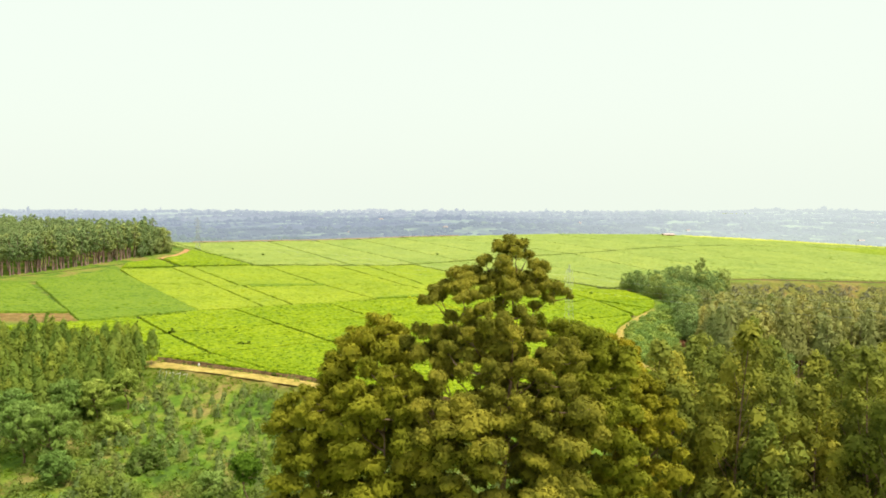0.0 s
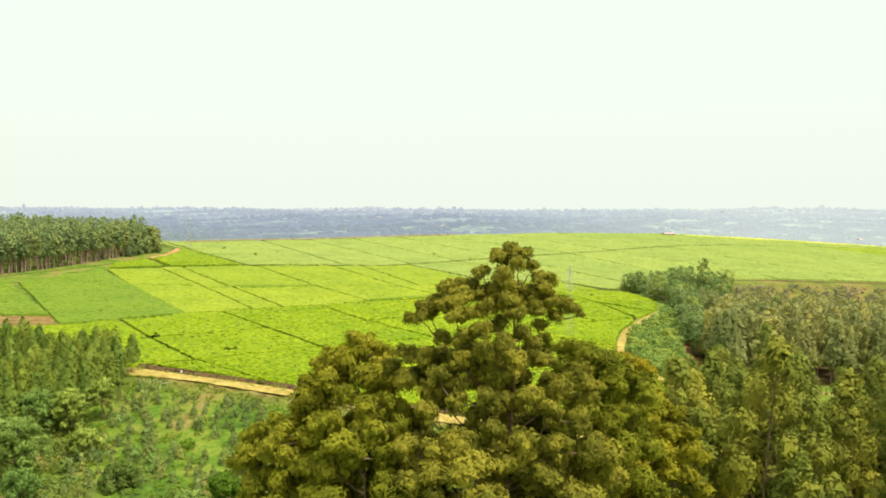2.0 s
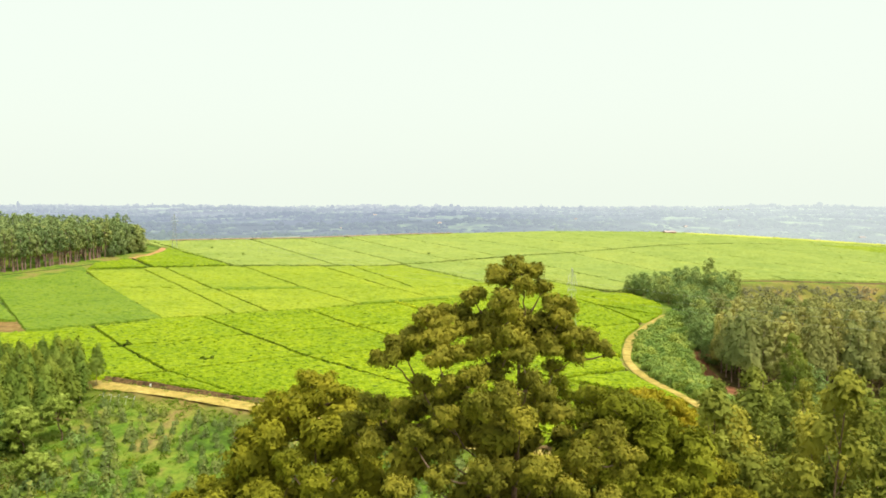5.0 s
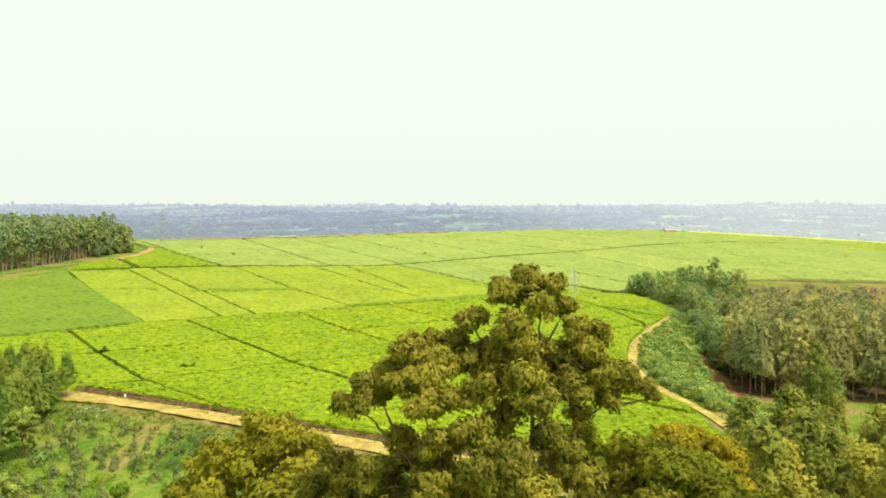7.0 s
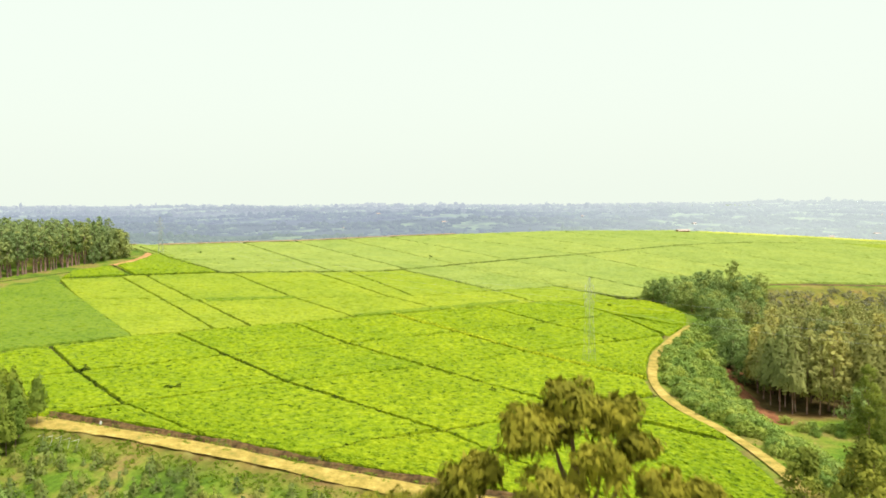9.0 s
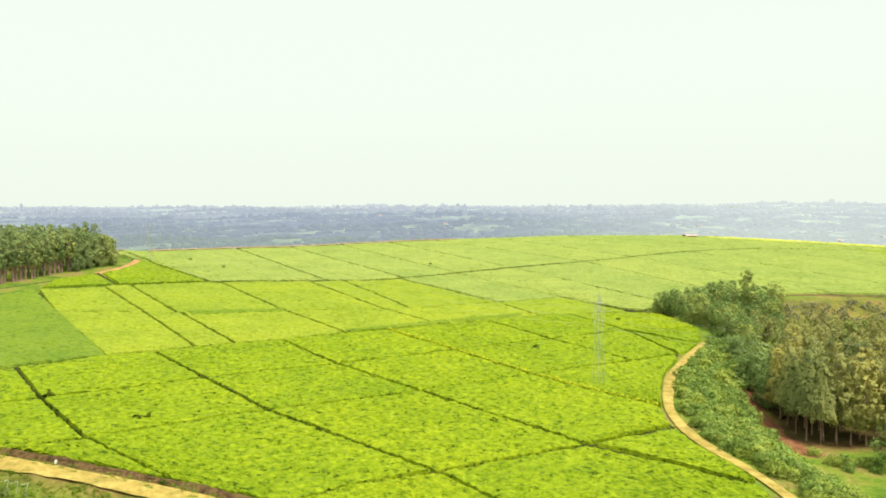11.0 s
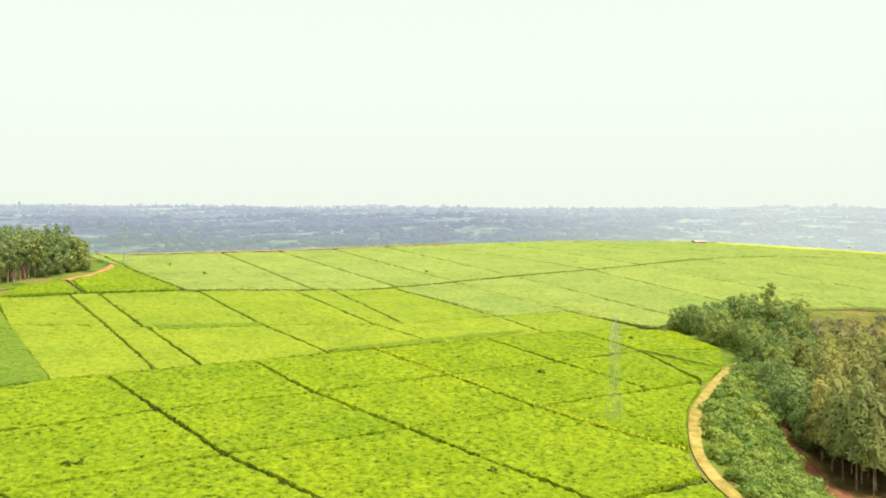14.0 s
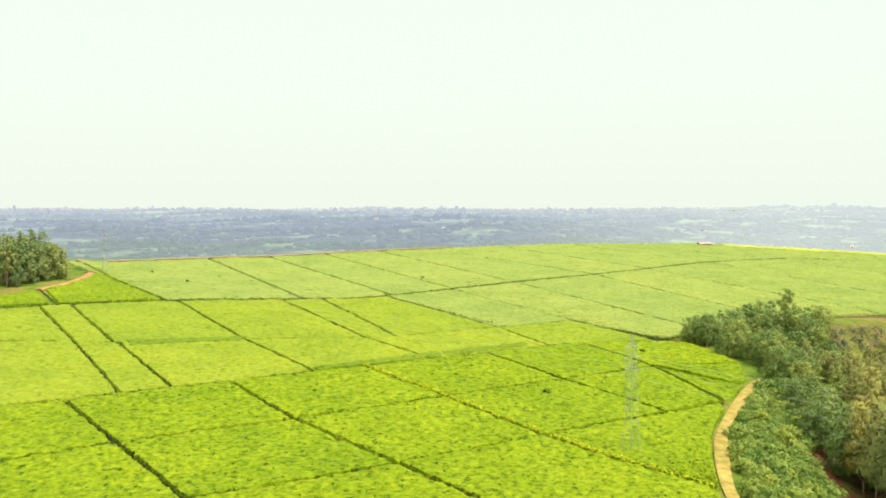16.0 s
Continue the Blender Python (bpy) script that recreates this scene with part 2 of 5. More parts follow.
# ---- ground sheet ----
GROUND, nt, b = material("ground_cover", 0.95)
_soil = nt.nodes.new("ShaderNodeAttribute")
_soil.attribute_name = "soil"
_g = ramp(nt, noise_node(nt, 0.09, 6.0, 0.65), [(0.32, (0.05, 0.09, 0.013)), (0.44, (0.12, 0.205, 0.018)), (0.53, (0.20, 0.25, 0.03)), (0.60, (0.27, 0.23, 0.06)), (0.72, (0.28, 0.19, 0.075))])
_g = blend(nt, 1.0, _g, ramp(nt, noise_node(nt, 1.2, 4.0), [(0.3, (0.7, 0.72, 0.7)), (0.7, (1.2, 1.2, 1.15))]), "MULTIPLY")
_e = ramp(nt, noise_node(nt, 0.4, 5.0), [(0.3, (0.10, 0.05, 0.025)), (0.5, (0.26, 0.13, 0.05)), (0.7, (0.36, 0.24, 0.10))])
# near-black litter; its colour also paints the shade in gaps between plants
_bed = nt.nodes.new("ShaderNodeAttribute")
_bed.attribute_name = "litter_shade"
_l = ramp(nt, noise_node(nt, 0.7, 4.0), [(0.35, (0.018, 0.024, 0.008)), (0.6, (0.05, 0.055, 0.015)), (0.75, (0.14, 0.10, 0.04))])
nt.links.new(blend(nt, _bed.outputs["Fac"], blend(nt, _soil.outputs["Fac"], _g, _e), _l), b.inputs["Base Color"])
bump(nt, b, noise_node(nt, 1.5, 5.0), 0.7, 0.3)


def axis(lo, hi, step, out_lo, out_hi):
    core = np.arange(lo, hi + 0.1, step)
    def tail(a, b):
        n = 26
        return a + (b - a) * (np.arange(1, n + 1) / n) ** 2.4
    return np.concatenate([tail(lo, out_lo)[::-1], core, tail(hi, out_hi)])


gx, gy = axis(-320, 360, 4, -4600, 4600), axis(-20, 760, 4, -2500, 4900)
GX, GY = np.meshgrid(gx, gy, indexing="ij")
gz = ground(GX, GY)
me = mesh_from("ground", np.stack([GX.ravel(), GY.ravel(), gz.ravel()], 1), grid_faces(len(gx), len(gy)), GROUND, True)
east = GX - np.interp(GY, TRACK_Y, TRACK_X)
front = np.interp(GX, FRONT_X, FRONT_Y) - GY
soil = 0.6 * smooth(24, 30, east) * smooth(236, 240, GY) * (1 - smooth(262, 300, GY))
soil = np.maximum(soil, smooth(2, 5, front) * (1 - smooth(7, 10, front)) * (1 - smooth(-10, 5, GX)) * 0.35 * smooth(-82, -70, GX))
soil = np.maximum(soil, 0.9 * smooth(-8, -3, -front) * (1 - smooth(-2, 2, -front)) * smooth(-70, -60, GX))
bed_shade = (front < 0) & ((east < -5) | (GY > np.interp(GX, WOOD_X, WOOD_Y) + 4)) & (GX < 420) & (GX > np.interp(GY, (200, 248, 262, 266, 320, 358, 376, 400, 411, 460, 500), (-108, -108, -108, -125, -161, -142, -119, -127, -131, -147, -172))) & (GY < np.interp(GX, CREST_X, CREST_Y))
soil = np.maximum(soil, 0.8 * smooth(-150, -140, GX) * (1 - smooth(-114, -108, GX - 0.3 * (GY - 246))) * smooth(238, 244, GY) * (1 - smooth(262, 268, GY)))
soil = np.maximum(soil, 0.4 * smooth(120, 135, GX) * smooth(-26, -16, GY - np.interp(GX, WOOD_X, WOOD_Y)) * (1 - smooth(-4, 0, GY - np.interp(GX, WOOD_X, WOOD_Y))))
soil = np.maximum(soil, 0.85 * smooth(21, 25, east) * smooth(237, 240, GY) * (1 - smooth(300, 330, GY)))
at = me.attributes.new("soil", "FLOAT", "POINT")
at.data.foreach_set("value", soil.ravel().astype(np.float32))
# near wood floor darkened as well, as shade between the crowns
bed_shade = np.where((GX > 18) & (GX < 150) & (GY > 60) & (GY < np.interp(GX, (22, 32, 43, 50, 66, 90), (112, 121, 136, 141, 141, 144))), 1.0, bed_shade)
bed_shade = np.maximum(bed_shade, 0.65 * smooth(23, 27, east) * smooth(238, 242, GY) * (1 - smooth(310, 340, GY)))
at = me.attributes.new("litter_shade", "FLOAT", "POINT")
at.data.foreach_set("value", bed_shade.ravel().astype(np.float32))
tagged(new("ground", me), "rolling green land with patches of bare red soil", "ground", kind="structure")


# ---- tracks ----
def spline(points, step=2.0):
    p = np.array(points, float)
    p = np.vstack([2 * p[0] - p[1], p, 2 * p[-1] - p[-2]])
    out = []
    for k in range(1, len(p) - 2):
        n = max(2, int(np.linalg.norm(p[k + 1] - p[k]) / step))
        t = np.linspace(0, 1, n, endpoint=False)[:, None]
        a, b_, c, d = p[k - 1], p[k], p[k + 1], p[k + 2]
        out.append(0.5 * (2 * b_ + (c - a) * t + (2 * a - 5 * b_ + 4 * c - d) * t ** 2 + (3 * b_ - a - 3 * c + d) * t ** 3))
    out.append(p[-2][None])
    return np.vstack(out)


def ribbon(name, points, width, mat, lift=0.14, camber=0.08, seed=0, rough=0.25):
    rng = np.random.RandomState(seed)
    c = spline(points)
    d = np.gradient(c, axis=0)
    d /= np.linalg.norm(d, axis=1)[:, None]
    side = np.stack([d[:, 1], -d[:, 0]], 1)
    us = np.array([-0.5, -0.42, -0.25, -0.08, 0.08, 0.25, 0.42, 0.5])
    zs = np.array([-1.6, 0.2, -0.35, 0.6, 0.6, -0.35, 0.2, -1.6])
    w = width * (1 + 0.10 * np.sin(np.arange(len(c)) * 0.37) + rough * 0.3 * rng.uniform(-1, 1, len(c)))
    xy = c[:, None, :] + side[:, None, :] * (us[None, :, None] * w[:, None, None])
    z = ground(xy[..., 0], xy[..., 1]) + lift + camber * zs[None, :]
    v = np.concatenate([xy, z[..., None]], 2).reshape(-1, 3)
    return new(name, mesh_from(name, v, grid_faces(len(c), len(us)), mat, True))


FRONT_LINE = [(-150, 219), (-110, 209), (-73, 197.5), (-54, 191.5), (-32, 183), (-13, 174.5), (10, 166), (40, 155), (58, 148)]
TRACK_LINE = [(60, 138), (59, 148), (58, 178), (57, 190), (55, 201), (51, 215), (50, 226), (51, 237), (55, 252), (60, 266), (70, 285), (80, 302), (92, 316)]
tagged(ribbon("road_front", FRONT_LINE, 4.2, ROAD, lift=0.22, camber=0.06, seed=1, rough=0.3), "yellow laterite track along the tea edge", "track", kind="structure")
tagged(ribbon("road_east", TRACK_LINE, 2.3, ROAD, lift=0.34, camber=0.04, seed=2, rough=0.06), "curving yellow laterite track beside the tea", "track", kind="structure")
tagged(ribbon("road_west", [(-142.5, 404), (-139.8, 415), (-139.8, 434), (-143.5, 455), (-151, 468), (-160, 484), (-170, 500)], 3.6, ORANGE, lift=0.4, seed=3), "orange earth track beside the plantation edge", "track", kind="structure")
tagged(ribbon("crest_track", [(x, y + 8.5) for x, y in zip((-150, -112, -79, -51, -23, 10), (475, 498, 517, 540, 562, 584))], 5.0, EARTH_PALE, lift=1.3, seed=9), "brown bare earth strip at the hilltop edge", "track", kind="structure")
tagged(ribbon("footpath", [(-190, 312), (-172, 338), (-155, 372), (-142.5, 404)], 0.9, DITCH, seed=8), "weedy footpath at the foot of the plantation", "path", kind="structure")
tagged(ribbon("road_north", [(128, 394), (150, 399), (180, 401.5), (220, 403), (300, 408)], 3.5, EARTH, seed=4), "red earth track above the wood", "track", kind="structure")


tagged(ribbon("path_east", [(84, 274), (79.5, 266), (78.6, 257), (78.2, 248), (79, 240), (80.5, 233)], 4.8, PATH_RED, seed=7, rough=1.6), "red earth path between bushes and the wood", "path", kind="structure")


def bank(name, points, height, reach, seed):
    """A cut earth face that rises from a track to the tea."""
    rng = np.random.RandomState(seed)
    c = spline(points, 1.2)
    d = np.gradient(c, axis=0)
    d /= np.linalg.norm(d, axis=1)[:, None]
    side = np.stack([-d[:, 1], d[:, 0]], 1)
    us, hs = np.linspace(0, 1, 6), np.array([-0.1, 0.16, 0.45, 0.78, 1.0, -0.2])
    wob = 1 + 0.12 * np.sin(np.arange(len(c)) * 0.23) + 0.10 * np.sin(np.arange(len(c)) * 0.61 + 1) + 0.06 * rng.uniform(-1, 1, len(c))
    xy = c[:, None, :] + side[:, None, :] * (us[None, :, None] * reach * wob[:, None, None]) + rng.uniform(-0.12, 0.12, (len(c), 6, 2))
    z = ground(c[:, 0], c[:, 1])[:, None] + hs[None] * height * wob[:, None] + rng.uniform(-0.06, 0.06, (len(c), 6))
    return new(name, mesh_from(name, np.concatenate([xy, z[..., None]], 2).reshape(-1, 3), grid_faces(len(c), 6), EARTH))


tagged(bank("earth_bank", [(-72, 200), (-54, 194.2), (-32, 185.7), (-13, 177.2), (10, 168.7), (40, 157.7), (56, 151.5)], 0.75, 1.3, 5), "crumbling red earth bank below the tea", "bank", kind="structure")
tagged(bank("earth_bank", [(54.3, 191), (52.6, 200), (49.3, 213), (48, 226), (49, 238), (52.8, 253), (57.8, 267.5), (67.8, 286.7), (78, 304)], 0.35, 0.5, 6), "low dark earth bank along the tea edge", "bank", kind="structure")


# ---- tea plots ----
def line(points):
    p = np.array(points, float)
    return lambda x: np.interp(x, p[:, 0], p[:, 1])


def tea_plot(corners, mat, gap, step, seed, label, rise=0.0):
    """A block of clipped tea: corners far-left, far-right, near-right, near-left as edges sampled along u."""
    far_edge, near_edge = corners
    rng = np.random.RandomState(seed)
    length = np.linalg.norm(np.diff(far_edge, axis=0), axis=1).sum() + np.linalg.norm(np.diff(near_edge, axis=0), axis=1).sum()
    depth = np.linalg.norm(far_edge.mean(0) - near_edge.mean(0))
    nu, nv = max(8, int(length / 2 / step)), max(8, int(depth / step))
    u, v = np.linspace(0, 1, nu), np.linspace(0, 1, nv)
    q = np.linspace(0, 1, len(far_edge))
    lw = max(length / 2, 1)
    gu, gv = gap / lw, gap / depth
    u2, v2 = gu + u * (1 - 2 * gu), gv + v * (1 - 2 * gv)
    fe = np.stack([np.interp(u2, q, far_edge[:, k]) for k in (0, 1)], 1)
    ne = np.stack([np.interp(u2, q, near_edge[:, k]) for k in (0, 1)], 1)
    xy = fe[:, None] * (1 - v2)[None, :, None] + ne[:, None] * v2[None, :, None]
    xy += rng.uniform(-0.32, 0.32, xy.shape) * step
    h = 0.86 + 0.09 * wave(xy[..., 0], xy[..., 1], 0.9) + 0.10 * wave(xy[..., 0] + 40, xy[..., 1], 3.1) + rng.normal(0, 0.10, (nu, nv))
    pits = (rng.random_sample((nu, nv)) < 0.012 * step / 0.8) | ((wave(xy[..., 0], xy[..., 1] * 1.4, 2.3) + 0.6 * wave(xy[..., 0] + 9, xy[..., 1], 0.8)) > 0.98)
    h[pits] -= rng.uniform(0.25, 0.6, pits.sum())
    edge = np.zeros((nu, nv), bool)
    edge[[0, -1], :] = edge[:, [0, -1]] = True
    h[1, :] -= rng.uniform(0, 0.25, nv)
    h[-2, :] -= rng.uniform(0, 0.25, nv)
    h[:, 1] -= rng.uniform(0, 0.25, nu)
    h[:, -2] -= rng.uniform(0, 0.25, nu)
    h[edge] = -0.1
    # the sides stand steep: pull the second ring out to the first
    for a, b_ in ((0, 1), (-1, -2)):
        xy[b_, :] = xy[a, :] * 0.75 + xy[b_, :] * 0.25
        xy[:, b_] = xy[:, a] * 0.75 + xy[:, b_] * 0.25
    z = ground(xy[..., 0], xy[..., 1]) + h + rise
    me = mesh_from("tea_plot", np.concatenate([xy, z[..., None]], 2).reshape(-1, 3), grid_faces(nu, nv), mat, False)
    return tagged(new("tea_plot", me), label, "tea field", "tea plots on the slope", "stuff")


def band(far, near, cuts, mat, gap, step, seed, label):
    for k in range(len(cuts) - 1):
        (a, b_), (c, d) = cuts[k], cuts[k + 1]
        fx, nx = np.linspace(a, c, 9), np.linspace(b_, d, 9)
        m = mat[k % len(mat)] if isinstance(mat, list) else mat
        tea_plot((np.stack([fx, far(fx)], 1), np.stack([nx, near(nx)], 1)), m, gap, step, seed + k, label)


def quad_plot(a, b_, c, d, mat, gap, step, seed, label, rise=0.0):
    t = np.linspace(0, 1, 5)[:, None]
    tea_plot((np.array(a) * (1 - t) + np.array(b_) * t, np.array(d) * (1 - t) + np.array(c) * t), mat, gap, step, seed, label, rise)


crest = line([(x, y + 12) for x, y in zip(CREST_X, CREST_Y)])
c1 = line([(-146, 360), (-134, 364), (-121, 373), (-90, 387), (-52, 396), (-24, 404), (9, 432), (33, 454), (92, 504), (147, 554), (203, 587), (300, 597), (440, 590)])
c1_far = line([(-146, 362), (-121, 375), (-90, 388.7), (-52, 397.8), (-24, 405.8), (9, 433.8), (33, 455.8), (92, 505.8), (147, 555.8), (203, 588.5), (300, 598.5), (440, 592)])
strip = line([(-131, 317), (-112, 321), (-75, 324), (-50, 331), (-8, 341), (22, 359), (47, 373), (54, 364), (68, 352), (74, 352), (100, 374), (137, 396), (165, 405), (220, 407), (330, 412), (470, 418)])
c2 = line([(-140, 226), (-102, 247), (-81, 266), (-72, 271), (-53, 283), (-43, 288), (-25, 300), (8, 318), (17, 324), (42, 339), (70, 346), (76, 346)])
c3 = line([(-112, 208), (-88, 224), (-64, 239), (-50, 249), (-23, 264), (7, 283), (34, 299.5), (59, 315), (81, 321)])
c4 = line([(-90, 188), (-68, 202), (-32, 226), (-16, 234), (7, 248), (41, 269.5), (69, 286)])
c5 = line([(-75, 203.2), (-39, 190), (-19, 182), (-11, 190), (4, 197), (29, 211), (49, 223)])
front_edge = line([(-20, 181.5), (-13, 178.7), (10, 170.2), (40, 159.2), (56, 153)])
NEAR, YEL, HILLTOP, PLUCK = "bright green clipped tea bushes with ragged tops", "yellow-green clipped tea bushes", "pale green tea bushes on the hilltop", "dark green freshly plucked tea bushes"
def shape_plot(far, near, mat, gap, step, seed, label):
    """A plot between two drawn edges."""
    def even(p):
        p = np.array(p, float)
        d = np.r_[0, np.cumsum(np.linalg.norm(np.diff(p, axis=0), axis=1))]
        q = np.linspace(0, d[-1], 25)
        return np.stack([np.interp(q, d, p[:, k]) for k in (0, 1)], 1)
    tea_plot((even(far), even(near)), mat, gap, step, seed, label)


def beside_track(ya, yb, off):
    return [(float(np.interp(y, TRACK_Y, TRACK_X)) - off, float(y)) for y in np.linspace(ya, yb, 14)]


band(c5, front_edge, [(-18, -17), (2, 32)], TEA_FRESH, 0.4, 0.6, 100, NEAR)
shape_plot([(2, 195.8), (15, 203), (29, 210.6), (42, 202), (54, 193)], [(32, 162.2), (40, 159.2), (56, 153.2)], TEA_FRESH, 0.5, 0.6, 108, NEAR)
shape_plot([(30, 211.4), (42, 203.5), (53.5, 195)], beside_track(222, 196.5, 1.7), TEA_FRESH, 0.4, 0.6, 110, NEAR)
band(c4, c5, [(-70, -70), (-60, -39), (-32, 2), (-2, 29)], TEA_FRESH, 0.4, 0.6, 120, NEAR)
shape_plot([(-2, 242.7), (14, 226), (29, 211.4), (38, 217)], [(24, 259), (36, 246.4), (48.6, 236), (47.6, 224)], TEA_FRESH, 0.3, 0.6, 128, NEAR)
shape_plot([(24, 259.2), (36, 246.6), (48.8, 236.2)], [(66, 284), *beside_track(280, 237, 1.7)], TEA_FRESH, 0.4, 0.6, 129, NEAR)
band(c3, c4, [(-100, -78), (-79, -60), (-51, -32), (-23, -2), (6, 24), (34, 52), (59, 66.5)], TEA_FRESH, 0.36, 0.7, 140, NEAR)
band(c2, c3, [(-128, -104), (-96, -79), (-71, -51), (-42, -23), (-14, 6), (17, 34), (45, 59), (77, 83.5)], TEA_FRESH, 0.36, 0.75, 160, NEAR)
band(strip, c2, [(-119, -81), (-92, -62), (-81, -53), (-49, -25), (-17, 3), (22, 35), (47, 68)], TEA_YELLOW, 0.3, 0.9, 180, YEL)
band(c1, strip, [(-145, -119), (-125, -92), (-117, -82), (-86, -49), (-52, -17), (-38, -8), (-16, 22), (9, 52), (36, 88), (76, 122), (108, 165), (150, 215), (203, 290), (270, 360), (340, 450)], [TEA_YELLOW] * 6 + [TEA_FAR] * 7, 0.32, 1.1, 200, YEL)
band(crest, c1_far, [(-172, -91), (-112, -45), (-86, -14), (-60, 9), (-33, 36), (-5, 76), (38, 108), (85, 150), (130, 190), (190, 235)], TEA_FAR, 0.4, 1.5, 220, HILLTOP)
crest_in = line([(x, y - 6) for x, y in zip(CREST_X, CREST_Y)])
band(line([(x, y + 13) for x, y in zip(CREST_X, CREST_Y)]), line([(x, y - 5) for x, y in zip(CREST_X, CREST_Y)]), [(196, 196), (260, 260), (330, 330), (420, 420)], TEA_SUNLIT, 0.2, 1.4, 236, "pale yellow tea along the hilltop with sunlight painted in")
quad_plot((-79.7, 325.5), (-49.5, 334), (-49.5, 328.6), (-76, 319), TEA_STRIP, 0.1, 0.9, 250, PLUCK, 0.3)
quad_plot((-26, 302), (4.8, 322.6), (5.4, 317.4), (-24, 299.6), TEA_STRIP, 0.1, 0.9, 251, PLUCK, 0.3)
quad_plot((5.2, 322.8), (29, 337.4), (28.6, 332.8), (5.8, 317.6), TEA_STRIP, 0.1, 0.9, 252, PLUCK, 0.3)
band(crest_in, c1_far, [(190, 235), (250, 290), (310, 350), (400, 430)], TEA_FAR, 0.4, 1.5, 231, HILLTOP)
quad_plot((-150, 383), (-142.5, 402.5), (-123.5, 376.5), (-146.5, 364.5), TEA_FRESH, 0.6, 1.2, 240, NEAR)
shape_plot([(-140.5, 404.5), (-137, 416), (-137.3, 434), (-141, 454), (-150, 472)], [(-122, 377), (-106, 383.5), (-92, 390)], TEA_FRESH, 0.5, 1.2, 241, NEAR)
shape_plot([(59.3, 314.6), (73.5, 299.6)], [(67, 285), *beside_track(286.5, 298.8, 1.7)], TEA_FRESH, 0.3, 0.75, 244, NEAR)
shape_plot([(59.5, 315.9), (70, 318.3), (83, 320.5)], [(74.2, 300.4), *beside_track(301.5, 312, 1.7)], TEA_FRESH, 0.3, 0.75, 245, NEAR)
quad_plot((-161, 318), (-145.5, 359.5), (-80.4, 266.3), (-111, 244.5), TEA_DARK, 0.3, 1.0, 242, PLUCK)
quad_plot((-190, 305), (-163.3, 317), (-118.5, 257), (-150, 252), TEA_DARK, 0.6, 1.0, 243, PLUCK)



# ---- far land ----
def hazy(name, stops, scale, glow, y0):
    """A far surface with haze painted in as emission, stronger towards the east."""
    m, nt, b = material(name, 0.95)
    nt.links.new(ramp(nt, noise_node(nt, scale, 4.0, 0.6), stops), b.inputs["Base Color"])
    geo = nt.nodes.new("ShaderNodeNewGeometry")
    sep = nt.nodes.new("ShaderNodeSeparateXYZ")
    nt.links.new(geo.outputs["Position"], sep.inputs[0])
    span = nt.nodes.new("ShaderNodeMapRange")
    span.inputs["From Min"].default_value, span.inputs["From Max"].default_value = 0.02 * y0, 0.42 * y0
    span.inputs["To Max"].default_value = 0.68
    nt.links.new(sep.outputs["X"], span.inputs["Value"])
    # the surface glows in haze colour; no real mist lies in between
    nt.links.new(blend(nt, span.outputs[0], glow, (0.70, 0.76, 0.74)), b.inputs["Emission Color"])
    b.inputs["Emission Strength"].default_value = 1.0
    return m


